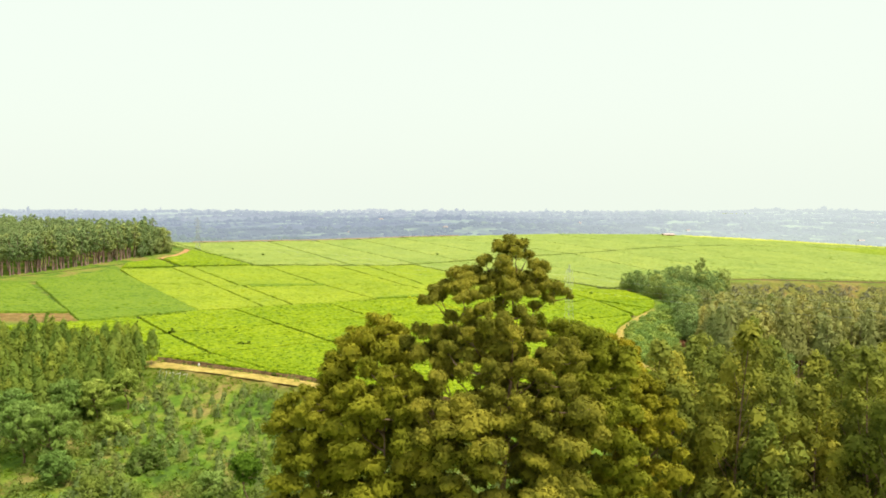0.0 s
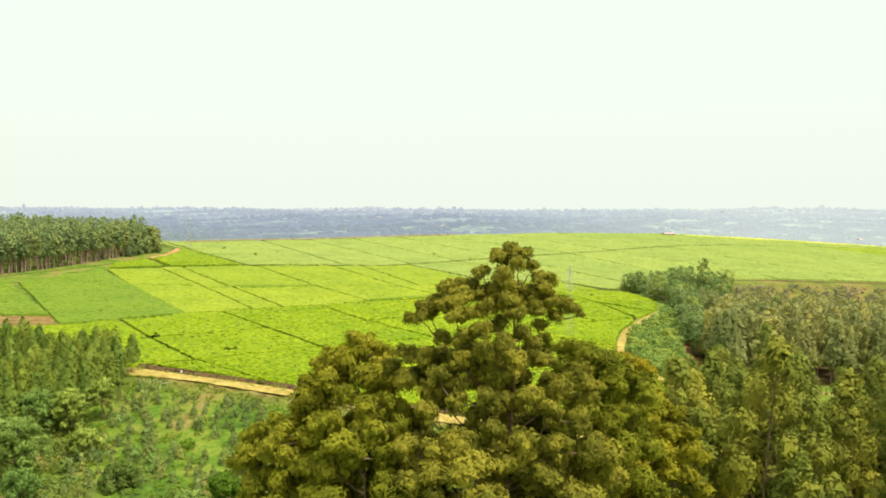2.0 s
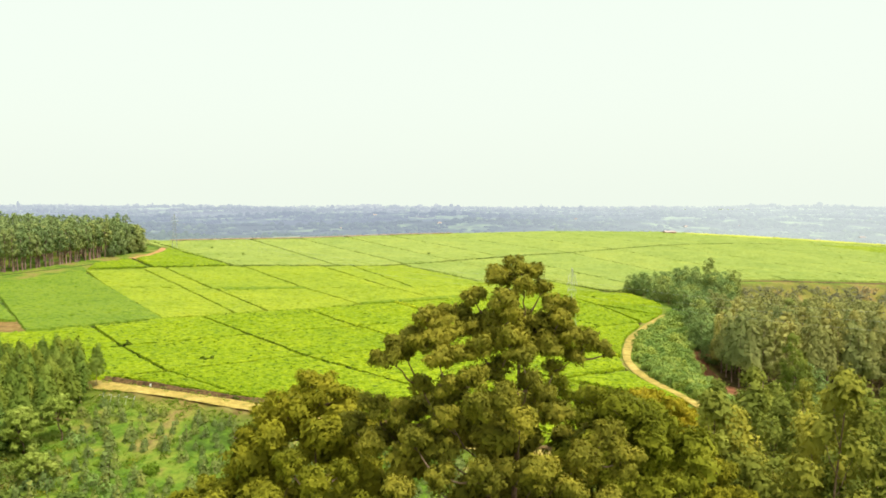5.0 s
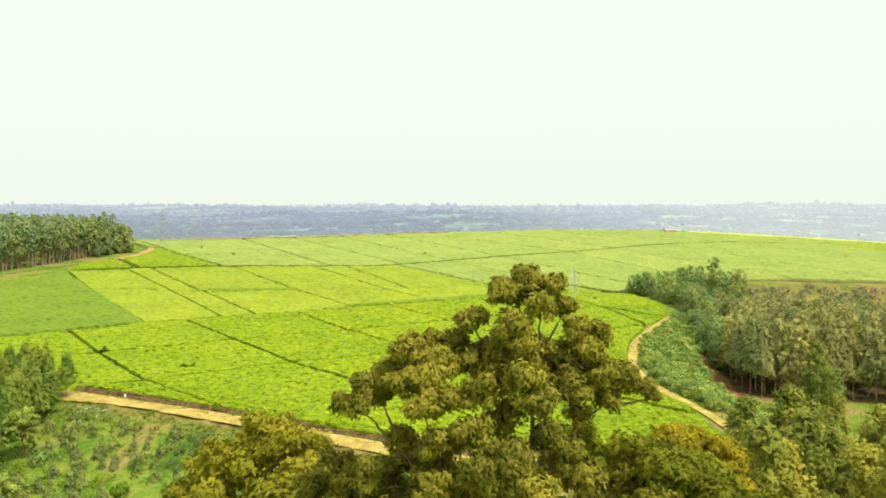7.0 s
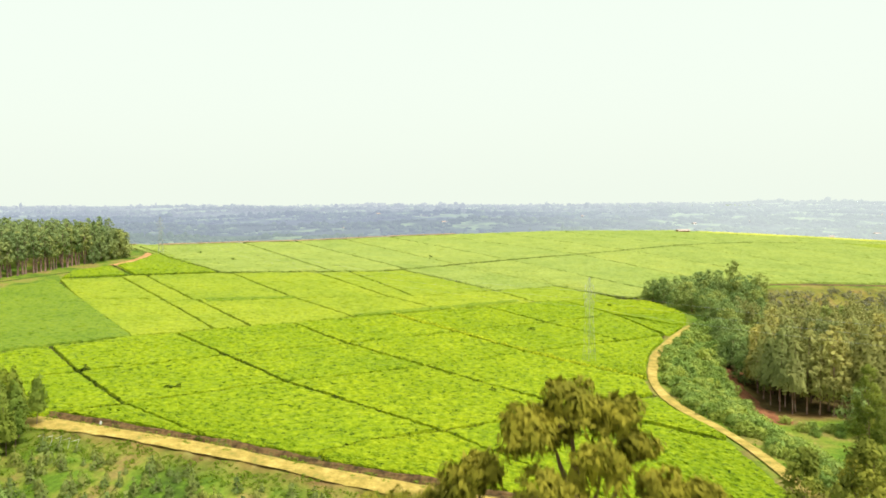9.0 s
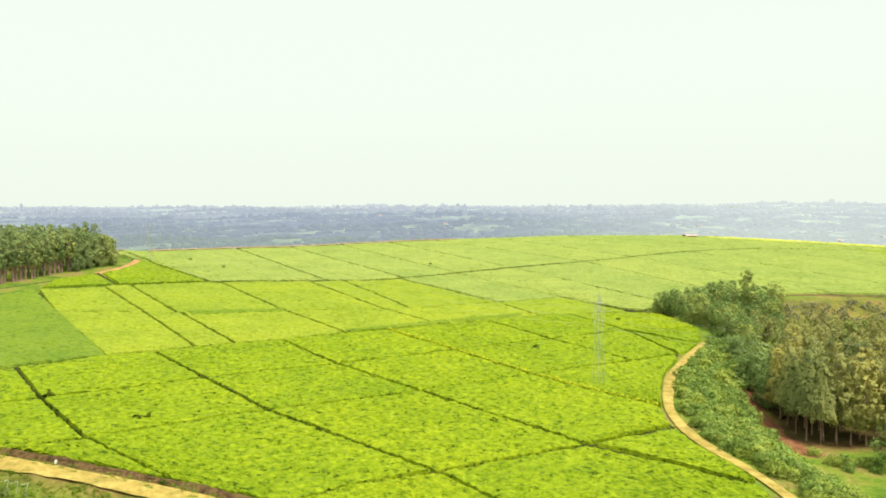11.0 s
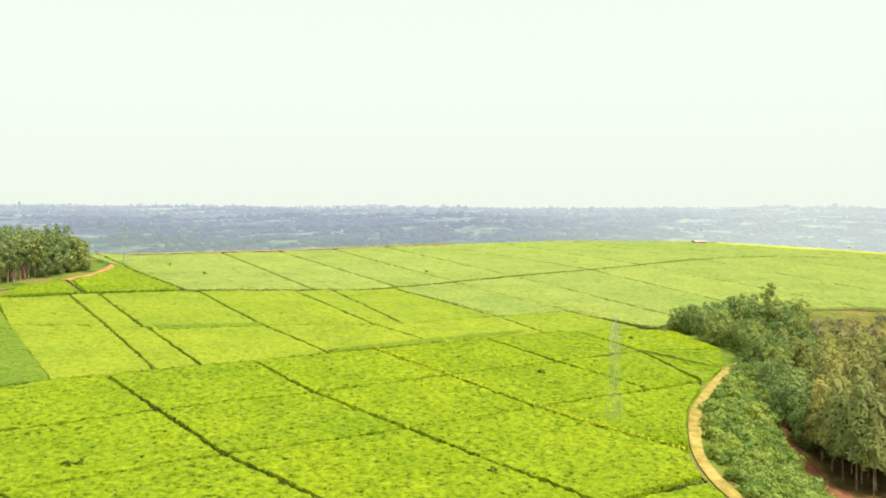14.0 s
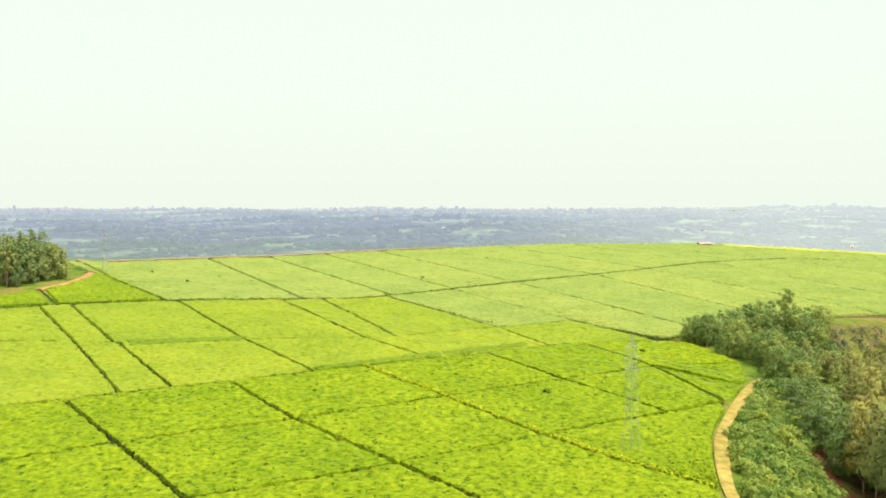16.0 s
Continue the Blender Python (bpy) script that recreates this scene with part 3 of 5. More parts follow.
def far_ridge(y0, depth, z0, z1, glow, seed, tall):
    """One fold of far country: fields, with trees in groves and lines."""
    rng = np.random.RandomState(seed)
    half = 0.80 * y0 + 120
    n, rows = 480, 12

    def surface(x, u):
        prof = 4.5 * np.sin(x / (0.21 * y0) + seed) + 3.0 * np.sin(x / (0.083 * y0) + 2 * seed) + 1.2 * np.sin(x / (0.031 * y0) + 3.3 * seed)
        return z0 + (z1 - z0) * u ** 0.8 + prof * u

    x, u = np.meshgrid(np.linspace(-half, half, n), np.linspace(0, 1, rows), indexing="ij")
    v = np.stack([x, y0 + depth * u, surface(x, u)], 2)
    v[:, 0, 2] = z0 - 25
    fields = hazy("fields_haze_glow", [(0.36, (0.004, 0.008, 0.004)), (0.52, (0.012, 0.022, 0.010)), (0.60, (0.10, 0.14, 0.05)), (0.66, (0.02, 0.03, 0.012)), (0.74, (0.11, 0.085, 0.05))], 14.0 / y0, tuple(g * 0.98 for g in glow), y0)
    tagged(new("backdrop", mesh_from("backdrop", v.reshape(-1, 3), grid_faces(n, rows), fields, True)), "blue-green fields on the far hills with painted haze", "distant hills", kind="structure")
    ball = bmesh.new()
    bmesh.ops.create_icosphere(ball, subdivisions=1, radius=1.0)
    bv = np.array([p.co for p in ball.verts])
    bf = np.array([[p.index for p in f.verts] for f in ball.faces])
    ball.free()
    count = 2200
    tx, tu = rng.uniform(-0.66 * y0 - 60, 0.66 * y0 + 60, count), rng.random_sample(count) ** 0.75
    grove = np.sin(tx / (0.045 * y0) + 6 * tu + seed) + np.sin(tx / (0.017 * y0) - 9 * tu + 2 * seed) + rng.uniform(-0.9, 0.9, count)
    keep = grove > -0.2
    tx, tu, grove = tx[keep], tu[keep], grove[keep]
    w = tall * rng.uniform(0.3, 1.0, len(tx))
    h = tall * rng.uniform(0.2, 0.5, len(tx)) * np.clip(0.55 + 0.45 * grove, 0.5, 1.5) * np.where(rng.random_sample(len(tx)) < 0.03, 1.7, 1.0)
    jit = 1 + rng.uniform(-0.28, 0.28, (len(tx), len(bv), 1))
    tv = bv[None] * jit * np.stack([w, w, h], 1)[:, None] + np.stack([tx, y0 + depth * tu, surface(tx, tu) + 0.55 * h], 1)[:, None]
    tf = (bf[None] + np.arange(len(tx))[:, None, None] * len(bv)).reshape(-1, 3)
    woods = hazy("woods_haze_glow", [(0.4, (0.008, 0.014, 0.010)), (0.55, (0.02, 0.034, 0.018)), (0.7, (0.06, 0.085, 0.03))], 60.0 / y0, tuple(g * 0.97 for g in glow), y0)
    tagged(new("far_wood", mesh_from("far_wood", tv.reshape(-1, 3), tf, woods, True)), "blue-green trees on the far hills with painted mist", "distant trees", kind="stuff")
    return v


# last colour of each row: the emitted haze, paler with distance
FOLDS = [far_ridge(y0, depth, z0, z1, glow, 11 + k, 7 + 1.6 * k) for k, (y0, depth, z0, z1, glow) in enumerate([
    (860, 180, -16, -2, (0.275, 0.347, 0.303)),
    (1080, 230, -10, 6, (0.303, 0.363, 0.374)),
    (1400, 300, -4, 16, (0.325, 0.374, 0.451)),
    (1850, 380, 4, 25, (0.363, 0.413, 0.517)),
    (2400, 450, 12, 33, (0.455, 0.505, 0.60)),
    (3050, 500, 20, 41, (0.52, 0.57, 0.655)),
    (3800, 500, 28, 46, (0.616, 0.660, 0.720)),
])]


# ---- trees ----
def tube(path, radii, sides=7):
    p = np.array(path, float)
    d = np.gradient(p, axis=0)
    d /= np.linalg.norm(d, axis=1)[:, None] + 1e-9
    up = np.where(np.abs(d[:, 2:3]) > 0.9, [[1.0, 0, 0]], [[0, 0, 1.0]])
    s = np.cross(d, up)
    s /= np.linalg.norm(s, axis=1)[:, None]
    t = np.cross(s, d)
    a = np.arange(sides) * 2 * np.pi / sides
    ring = s[:, None] * np.cos(a)[None, :, None] + t[:, None] * np.sin(a)[None, :, None]
    v = (p[:, None] + ring * np.array(radii, float)[:, None, None]).reshape(-1, 3)
    f = []
    for k in range(len(p) - 1):
        for i in range(sides):
            j = (i + 1) % sides
            f.append((k * sides + i, k * sides + j, (k + 1) * sides + j, (k + 1) * sides + i))
    return v, np.array(f)


def merge(pieces):
    vs, fs, o = [], [], 0
    for v, f in pieces:
        vs.append(v)
        fs.append(f + o)
        o += len(v)
    return np.vstack(vs), np.vstack(fs)


def limb(rng, a, b_, r0, r1, sag=0.1, n=5, sides=6):
    a, b_ = np.array(a, float), np.array(b_, float)
    t = np.linspace(0, 1, n)[:, None]
    p = a * (1 - t) + b_ * t
    l = np.linalg.norm(b_ - a)
    p[1:-1] += rng.normal(0, 0.035 * l, (n - 2, 3))
    p[:, 2] -= np.sin(t[:, 0] * np.pi) * sag * l
    return tube(p, r0 + (r1 - r0) * t[:, 0] ** 0.8, sides)


def blades(rng, p, d, inner, size, droop, slim, crown=0.0, middle=None):
    """Leaf blades at the places p that turn outward along d."""
    count = len(p)
    out = d * 0.9 + np.array([0, 0, 0.35]) + rng.normal(0, 0.42, (count, 3))
    out /= np.linalg.norm(out, axis=1)[:, None]
    along = d * 0.4 + rng.normal(0, 0.6, (count, 3))
    along[:, 2] -= droop
    along -= out * (along * out).sum(1)[:, None]
    along /= np.linalg.norm(along, axis=1)[:, None] + 1e-9
    side = np.cross(along, out)
    s = size * rng.uniform(0.6, 1.35, count)[:, None]
    s[inner] *= 2.4
    v = np.stack([p - along * s * 0.5 - side * s * slim, p + along * s * 0.55, p - along * s * 0.45 + side * s * slim], 1)
    face = np.cross(v[:, 1] - v[:, 0], v[:, 2] - v[:, 0])
    face /= np.linalg.norm(face, axis=1)[:, None] + 1e-9
    soft = face * 0.2 + d * 0.85 + np.array([0, 0, 0.12])
    if crown:
        away = p - middle
        soft += crown * away / (np.linalg.norm(away, axis=1)[:, None] + 1e-9)
    flip = (face * soft).sum(1) < 0
    soft[flip] -= 2 * 0.2 * face[flip]
    v[flip] = v[flip][:, ::-1]
    soft /= np.linalg.norm(soft, axis=1)[:, None] + 1e-9
    v = np.concatenate([v, np.repeat(soft[:, None], 3, 1)], 2).reshape(-1, 6)
    return v, np.arange(count * 3).reshape(-1, 3)


def cone_crown(rng, height, base, width, count, size, sharp=0.8, lobes=5):
    """Blades over a pointed crown with uneven lobes."""
    u = 1 - np.sqrt(rng.random_sample(count)) * 0.99
    a = rng.uniform(0, 2 * np.pi, count)
    ph = rng.uniform(0, 6, 3)
    inner = rng.random_sample(count) < 0.12
    w = width * (1 - u) ** sharp * np.minimum(1, u * 9 + 0.45) * (1 + 0.22 * np.sin(lobes * a + 4 * u + ph[0]) * np.sin(u * 13 + ph[1]) + 0.12 * np.sin(3 * a + 9 * u + ph[2]))
    w *= np.where(inner, 0.6, 0.72 + 0.34 * rng.random_sample(count) ** 0.7)
    z = height * (base + (1 - base) * u) + rng.normal(0, 0.02 * height, count)
    p = np.stack([w * np.cos(a), w * np.sin(a), z], 1)
    d = np.stack([np.cos(a), np.sin(a), 0.35 + 0.2 * np.sin(u * 13 + ph[1])], 1)
    d /= np.linalg.norm(d, axis=1)[:, None]
    return blades(rng, p, d, inner, size, 0.2, 0.45)


def cone_tree(rng, height, base, width, count, size, leaf_mat, bark, r0, sharp=0.8):
    """Meshes of a young pointed tree."""
    ts = np.linspace(0, 1, 4)
    path = np.stack([0.01 * height * np.sin(ts * 4), 0.01 * height * np.sin(ts * 5), ts * height * 0.93 - 0.3], 1)
    limbs = []
    for k in range(5):
        z = height * (base + (0.85 - base) * (k + 0.5) / 5)
        a, w = k * 2.4, width * (1 - (k + 0.5) / 5) * 0.7 + 0.05
        limbs.append(limb(rng, (0, 0, z), (w * math.cos(a), w * math.sin(a), z + 0.3 * w), r0 * 0.35, r0 * 0.1, 0.0, 3, 4))
    return mesh_from("trunk", *tube(path, r0 * (1 - 0.85 * ts), 5), bark, True), mesh_from("branching", *merge(limbs), bark, True), mesh_from("crown", *cone_crown(rng, height, base, width, count, size, sharp), leaf_mat)


def leaves(rng, clumps, count, size, droop=0.5, slim=0.35, shell=0.45, crown=0.0, core=0.0):
    """Blades of leaf in rounded clumps: rows of x, y, z, radius across, radius up."""
    c = np.array(clumps, float)
    weight = c[:, 3] ** 2
    pick = rng.choice(len(c), count, p=weight / weight.sum())
    d = rng.normal(0, 1, (count, 3))
    d /= np.linalg.norm(d, axis=1)[:, None]
    d[:, 2] = np.where(rng.random_sample(count) < 0.3, np.abs(d[:, 2]), d[:, 2])
    r = shell + (1 - shell) * rng.random_sample(count) ** 0.6
    inner = rng.random_sample(count) < core
    r[inner] *= rng.uniform(0.55, 0.8, inner.sum())
    lump = 1 + 0.22 * np.sin(d[:, 0] * 5 + pick) * np.sin(d[:, 1] * 5 + 2 * pick) + 0.12 * np.sin(d[:, 2] * 9 + pick)
    p = c[pick, :3] + d * (r * lump)[:, None] * c[pick][:, [3, 3, 4]]
    middle = np.array([*c[:, :2].mean(0), np.percentile(c[:, 2], 35)])
    return blades(rng, p, d, inner, size, droop, slim, crown, middle)


def tree_from(name, trunk_mesh, limb_mesh, crown_mesh, label, category="tree", group=""):
    ob = new(name)
    part("trunk", trunk_mesh, ob)
    part("branching", limb_mesh, ob)
    part("crown", crown_mesh, ob)
    return tagged(ob, label, category, group)


def gum(rng, height, bare, spread, n_clumps, n_leaves, leaf, leaf_mat, bark, r0=0.28, taper=0.75, clump=0.3, droop=0.5, flat=0.8, sides=7, inside=0.25):
    """Meshes of a eucalypt: a slim trunk, rising limbs and a crown of clumps that narrows to the top."""
    lean = rng.normal(0, 0.015 * height, 2)
    ts = np.linspace(0, 1, 7)
    path = np.stack([lean[0] * ts ** 2 + 0.02 * height * np.sin(ts * 5 + rng.rand() * 6) * 0.3, lean[1] * ts ** 2, ts * height * 0.95 - 0.4], 1)
    trunk = tube(path, r0 * (1 - 0.86 * ts) * np.where(ts == 0, 1.35, 1), sides)
    clumps, limbs = [], []
    for k in range(n_clumps):
        u = (k + rng.rand()) / n_clumps
        z = height * (bare + (1 - bare) * u)
        reach = spread * (1 - taper * u ** 1.3) * (0.35 + 0.65 * min(1, u * 5 + 0.25))
        a = k * 2.4 + rng.rand() * 1.1
        rr = reach * rng.uniform(inside, 1.0) if u < 0.93 else reach * 0.15
        base = np.array([np.interp(z, path[:, 2], path[:, 0]), np.interp(z, path[:, 2], path[:, 1])])
        x, y = base + rr * np.array([math.cos(a), math.sin(a)])
        cr = spread * clump * rng.uniform(0.75, 1.25) * (1 - 0.4 * u)
        clumps.append((x, y, min(z, height - cr * flat * 0.8), cr, cr * flat))
        if k % (2 if height > 12 else 4) == 0 and u < 0.9:
            zb = max(height * bare * 0.75, z - rr * 0.9 - 0.06 * height)
            limbs.append(limb(rng, (*base, zb), (x, y, z - 0.1), r0 * 0.32 * (1 - 0.6 * u), r0 * 0.08, 0.05, 4, 5))
    trunk_me = mesh_from("trunk", *trunk, bark, True)
    limb_me = mesh_from("branching", *merge(limbs), bark, True)
    crown_me = mesh_from("crown", *leaves(rng, clumps, n_leaves, leaf, droop, 0.35, 0.62, 0.5, 0.14), leaf_mat)
    return trunk_me, limb_me, crown_me


def joined(name, kinds, places, rng, scale, lean, label, category, sink):
    """The trees too many to count, as one mass."""
    vs, fs, mats, o = [], [], [], 0
    arrays = []
    for kind in kinds:
        a = []
        for slot, me in ((0, kind[0]), (1, kind[2])):
            v = np.zeros(len(me.vertices) * 3, np.float32)
            me.vertices.foreach_get("co", v)
            f = np.zeros(len(me.loops), np.int32)
            me.loops.foreach_get("vertex_index", f)
            bent = np.zeros((len(me.vertices), 3), np.float32)
            if slot == 1:
                me.corner_normals.foreach_get("vector", bent.reshape(-1))
            v = np.concatenate([v.reshape(-1, 3), bent], 1)
            if slot == 0:
                f = f.reshape(-1, 4)
                f = np.vstack([f[:, [0, 1, 2]], f[:, [0, 2, 3]]])
            a.append((slot, v, f.reshape(-1, 3)))
        arrays.append(a)
    for x, y, s in places:
        sc = s * rng.uniform(*scale)
        m = np.array(pose(x, y, float(ground(x, y)) - sink, rng.uniform(-lean, lean), rng.uniform(-lean, lean), rng.uniform(0, 360)))
        for slot, v, f in arrays[rng.randint(len(kinds))]:
            vs.append(np.concatenate([(v[:, :3] * sc) @ m[:3, :3].T + m[:3, 3], v[:, 3:] @ m[:3, :3].T], 1))
            fs.append(f + o)
            mats.append(np.full(len(f), slot, np.int32))
            o += len(v)
    me = mesh_from(name, np.vstack(vs), np.vstack(fs), kinds[0][0].materials[0])
    me.materials.append(kinds[0][2].materials[0])
    me.polygons.foreach_set("material_index", np.concatenate(mats))
    return tagged(new(name, me), label, category, kind="stuff")


def stand(name, kinds, places, label, group, rng, scale=(0.85, 1.15), lean=2.0, category="tree", sink=0.1, single=400, mass="", back=None):
    """Trees of a few kinds: the first ones as things of their own, the rest as one mass."""
    firsts = {}
    if len(places) > single:
        joined(mass, back or kinds, places[single:], rng, scale, lean, "dense stand of " + label, category, sink)
    for x, y, s in places[:single]:
        k = rng.randint(len(kinds))
        z = float(ground(x, y)) - sink
        sc = s * rng.uniform(*scale)
        m = pose(x, y, z, rng.uniform(-lean, lean), rng.uniform(-lean, lean), rng.uniform(0, 360))
        if k not in firsts:
            ob = firsts[k] = tree_from(name, *kinds[k], label, category, group)
            ob.matrix_basis = m
        else:
            ob = copy_thing(firsts[k], m)
        ob.scale = (sc, sc, sc * rng.uniform(0.93, 1.08))


def scatter(rng, xs, ys, spacing, keep, jitter=0.38):
    out = []
    for i, x in enumerate(np.arange(xs[0], xs[1], spacing)):
        for y in np.arange(ys[0], ys[1], spacing):
            px = x + rng.uniform(-jitter, jitter) * spacing
            py = y + (i % 2) * spacing / 2 + rng.uniform(-jitter, jitter) * spacing
            if keep(px, py):
                out.append((px, py, 1.0))
    return out


# ---- hedgerows and weedy drains between the plots ----
def hedge(points, width, height, per, seed, label, thin=0.0, mat=None, blade=0.36):
    rng = np.random.RandomState(seed)
    c = spline(points, 0.8)
    keep = rng.random_sample(len(c)) > thin
    c = c[keep] + rng.normal(0, 0.15, (keep.sum(), 2))
    h = height * rng.uniform(0.65, 1.2, len(c))
    h = 0.70 * h
    cl = np.stack([c[:, 0], c[:, 1], ground(c[:, 0], c[:, 1]) + h * 0.52, np.full(len(c), width * 0.40), h * 0.5], 1)
    me = mesh_from("hedge", *leaves(rng, cl, len(c) * per, blade, 0.0, 0.42, 0.4), mat or LEAF_HEDGE)
    return tagged(new("hedge", me), label, "hedge", "hedgerows between the plots", "stuff")


# dark weeds; their leaf colour also stands in for shade in the drains
DRAIN = "dark weedy drain between tea plots"
hedge([(-143, 362), (-121, 374.3), (-90, 388), (-52, 397), (-24, 405), (9, 433), (33, 455), (62, 479)], 1.9, 1.9, 22, 61, "long dark drain below the hilltop tea")
hedge([(62, 479), (92, 505), (147, 555), (203, 588), (240, 592)], 1.2, 1.5, 13, 60, "long dark drain below the hilltop tea")
hedge([(-163, 481), (-156, 473), (-120, 424), (-91, 389)], 1.9, 1.9, 20, 62, DRAIN)
hedge([(-16, 410), (22, 362)], 1.4, 1.7, 13, 63, DRAIN)
hedge([(47, 373), (60, 359), (69, 350), (74, 351), (84, 360)], 1.5, 1.7, 16, 64, DRAIN)
hedge([(-145.5, 356), (-80, 265)], 0.7, 1.1, 9, 65, DRAIN, 0.25)
hedge([(-117, 371), (-53, 284)], 0.7, 1.1, 9, 66, DRAIN)
hedge([(-125, 369), (-62, 280)], 0.8, 1.05, 8, 67, DRAIN, 0.45)
hedge([(-86, 387), (-47, 329), (-25, 300)], 0.8, 1.1, 9, 68, DRAIN, 0.2)
hedge([(-52, 394), (-17, 341), (3, 316)], 0.8, 1.1, 9, 69, DRAIN, 0.2)
hedge([(-38, 399), (-8, 341)], 0.9, 1.1, 9, 70, DRAIN, 0.35)
hedge([(-96, 248), (-79, 230), (-60, 207), (-39, 188.5)], 0.85, 1.15, 12, 71, DRAIN)
hedge([(-71, 270), (-51, 249), (-32, 227), (2, 195), (30, 163)], 0.85, 1.15, 12, 72, DRAIN)
hedge([(-42, 287), (-23, 265), (-2, 244), (29, 211), (52, 195)], 0.85, 1.15, 12, 73, DRAIN)
hedge([(-14, 306), (6, 282), (24, 260), (36, 247), (48, 236)], 0.8, 1.3, 9, 74, DRAIN, 0.7)
hedge([(-14, 306.6), (6, 282.6), (24, 260.6), (36, 247.4), (48.5, 236)], 1.7, 2.0, 26, 59, "bright yellow-green tufts along a drain in the tea", 0.15, LEAF_TUFT)
hedge([(17, 323), (34, 300), (52, 277), (56, 271.5)], 0.9, 1.1, 10, 75, DRAIN, 0.1)
hedge([(45, 339), (59, 315.4), (73, 300)], 0.8, 1.05, 9, 76, DRAIN, 0.3)
hedge([(-102, 247), (-81, 266), (-53, 283), (-25, 300), (8, 318), (42, 339)], 1.0, 1.1, 11, 77, DRAIN)
hedge([(-88, 224), (-50, 249), (-23, 264), (7, 283), (34, 299.5), (59, 315), (76, 320)], 0.8, 1.0, 9, 78, DRAIN, 0.15)
hedge([(-68, 202), (-32, 226), (7, 248), (41, 269.5), (66, 284)], 0.8, 1.0, 10, 79, DRAIN, 0.1)
hedge([(-17, 184), (-11, 190), (4, 197), (29, 211), (48, 222)], 0.9, 1.05, 10, 80, DRAIN, 0.1)
hedge([(-119, 320), (-75, 324), (-50, 331), (-8, 341), (22, 359), (46, 372)], 0.7, 1.0, 7, 81, DRAIN, 0.4)
hedge([(-141.3, 403.5), (-122.5, 376.5)], 0.7, 1.1, 10, 82, DRAIN)
# this dark leaf strip also paints the shadow line at the tea edge
hedge([(-74, 201.7), (-54, 195.6), (-32, 187), (-13, 178.5), (10, 170), (40, 159)], 0.7, 1.1, 9, 84, "ragged dark tea edge above the bank", 0.15)
for k, (a, b_) in enumerate([(-112, -45), (-86, -14), (-60, 9), (-33, 36), (-5, 76), (38, 108), (85, 150), (130, 190), (190, 235), (250, 290)]):
    hedge([(a, float(crest(a)) - 16), ((a + b_) / 2, float(crest(a) - 16 + c1_far(b_)) / 2), (b_, float(c1_far(b_)))], 0.7, 1.1, 6, 85 + k, DRAIN, 0.35)
for k, (a, b_) in enumerate([(9, 52), (36, 88), (76, 122), (108, 165), (150, 215), (203, 290)]):
    hedge([(a, float(c1(a))), (b_, float(strip(b_)))], 0.7, 1.1, 6, 100 + k, DRAIN, 0.35)

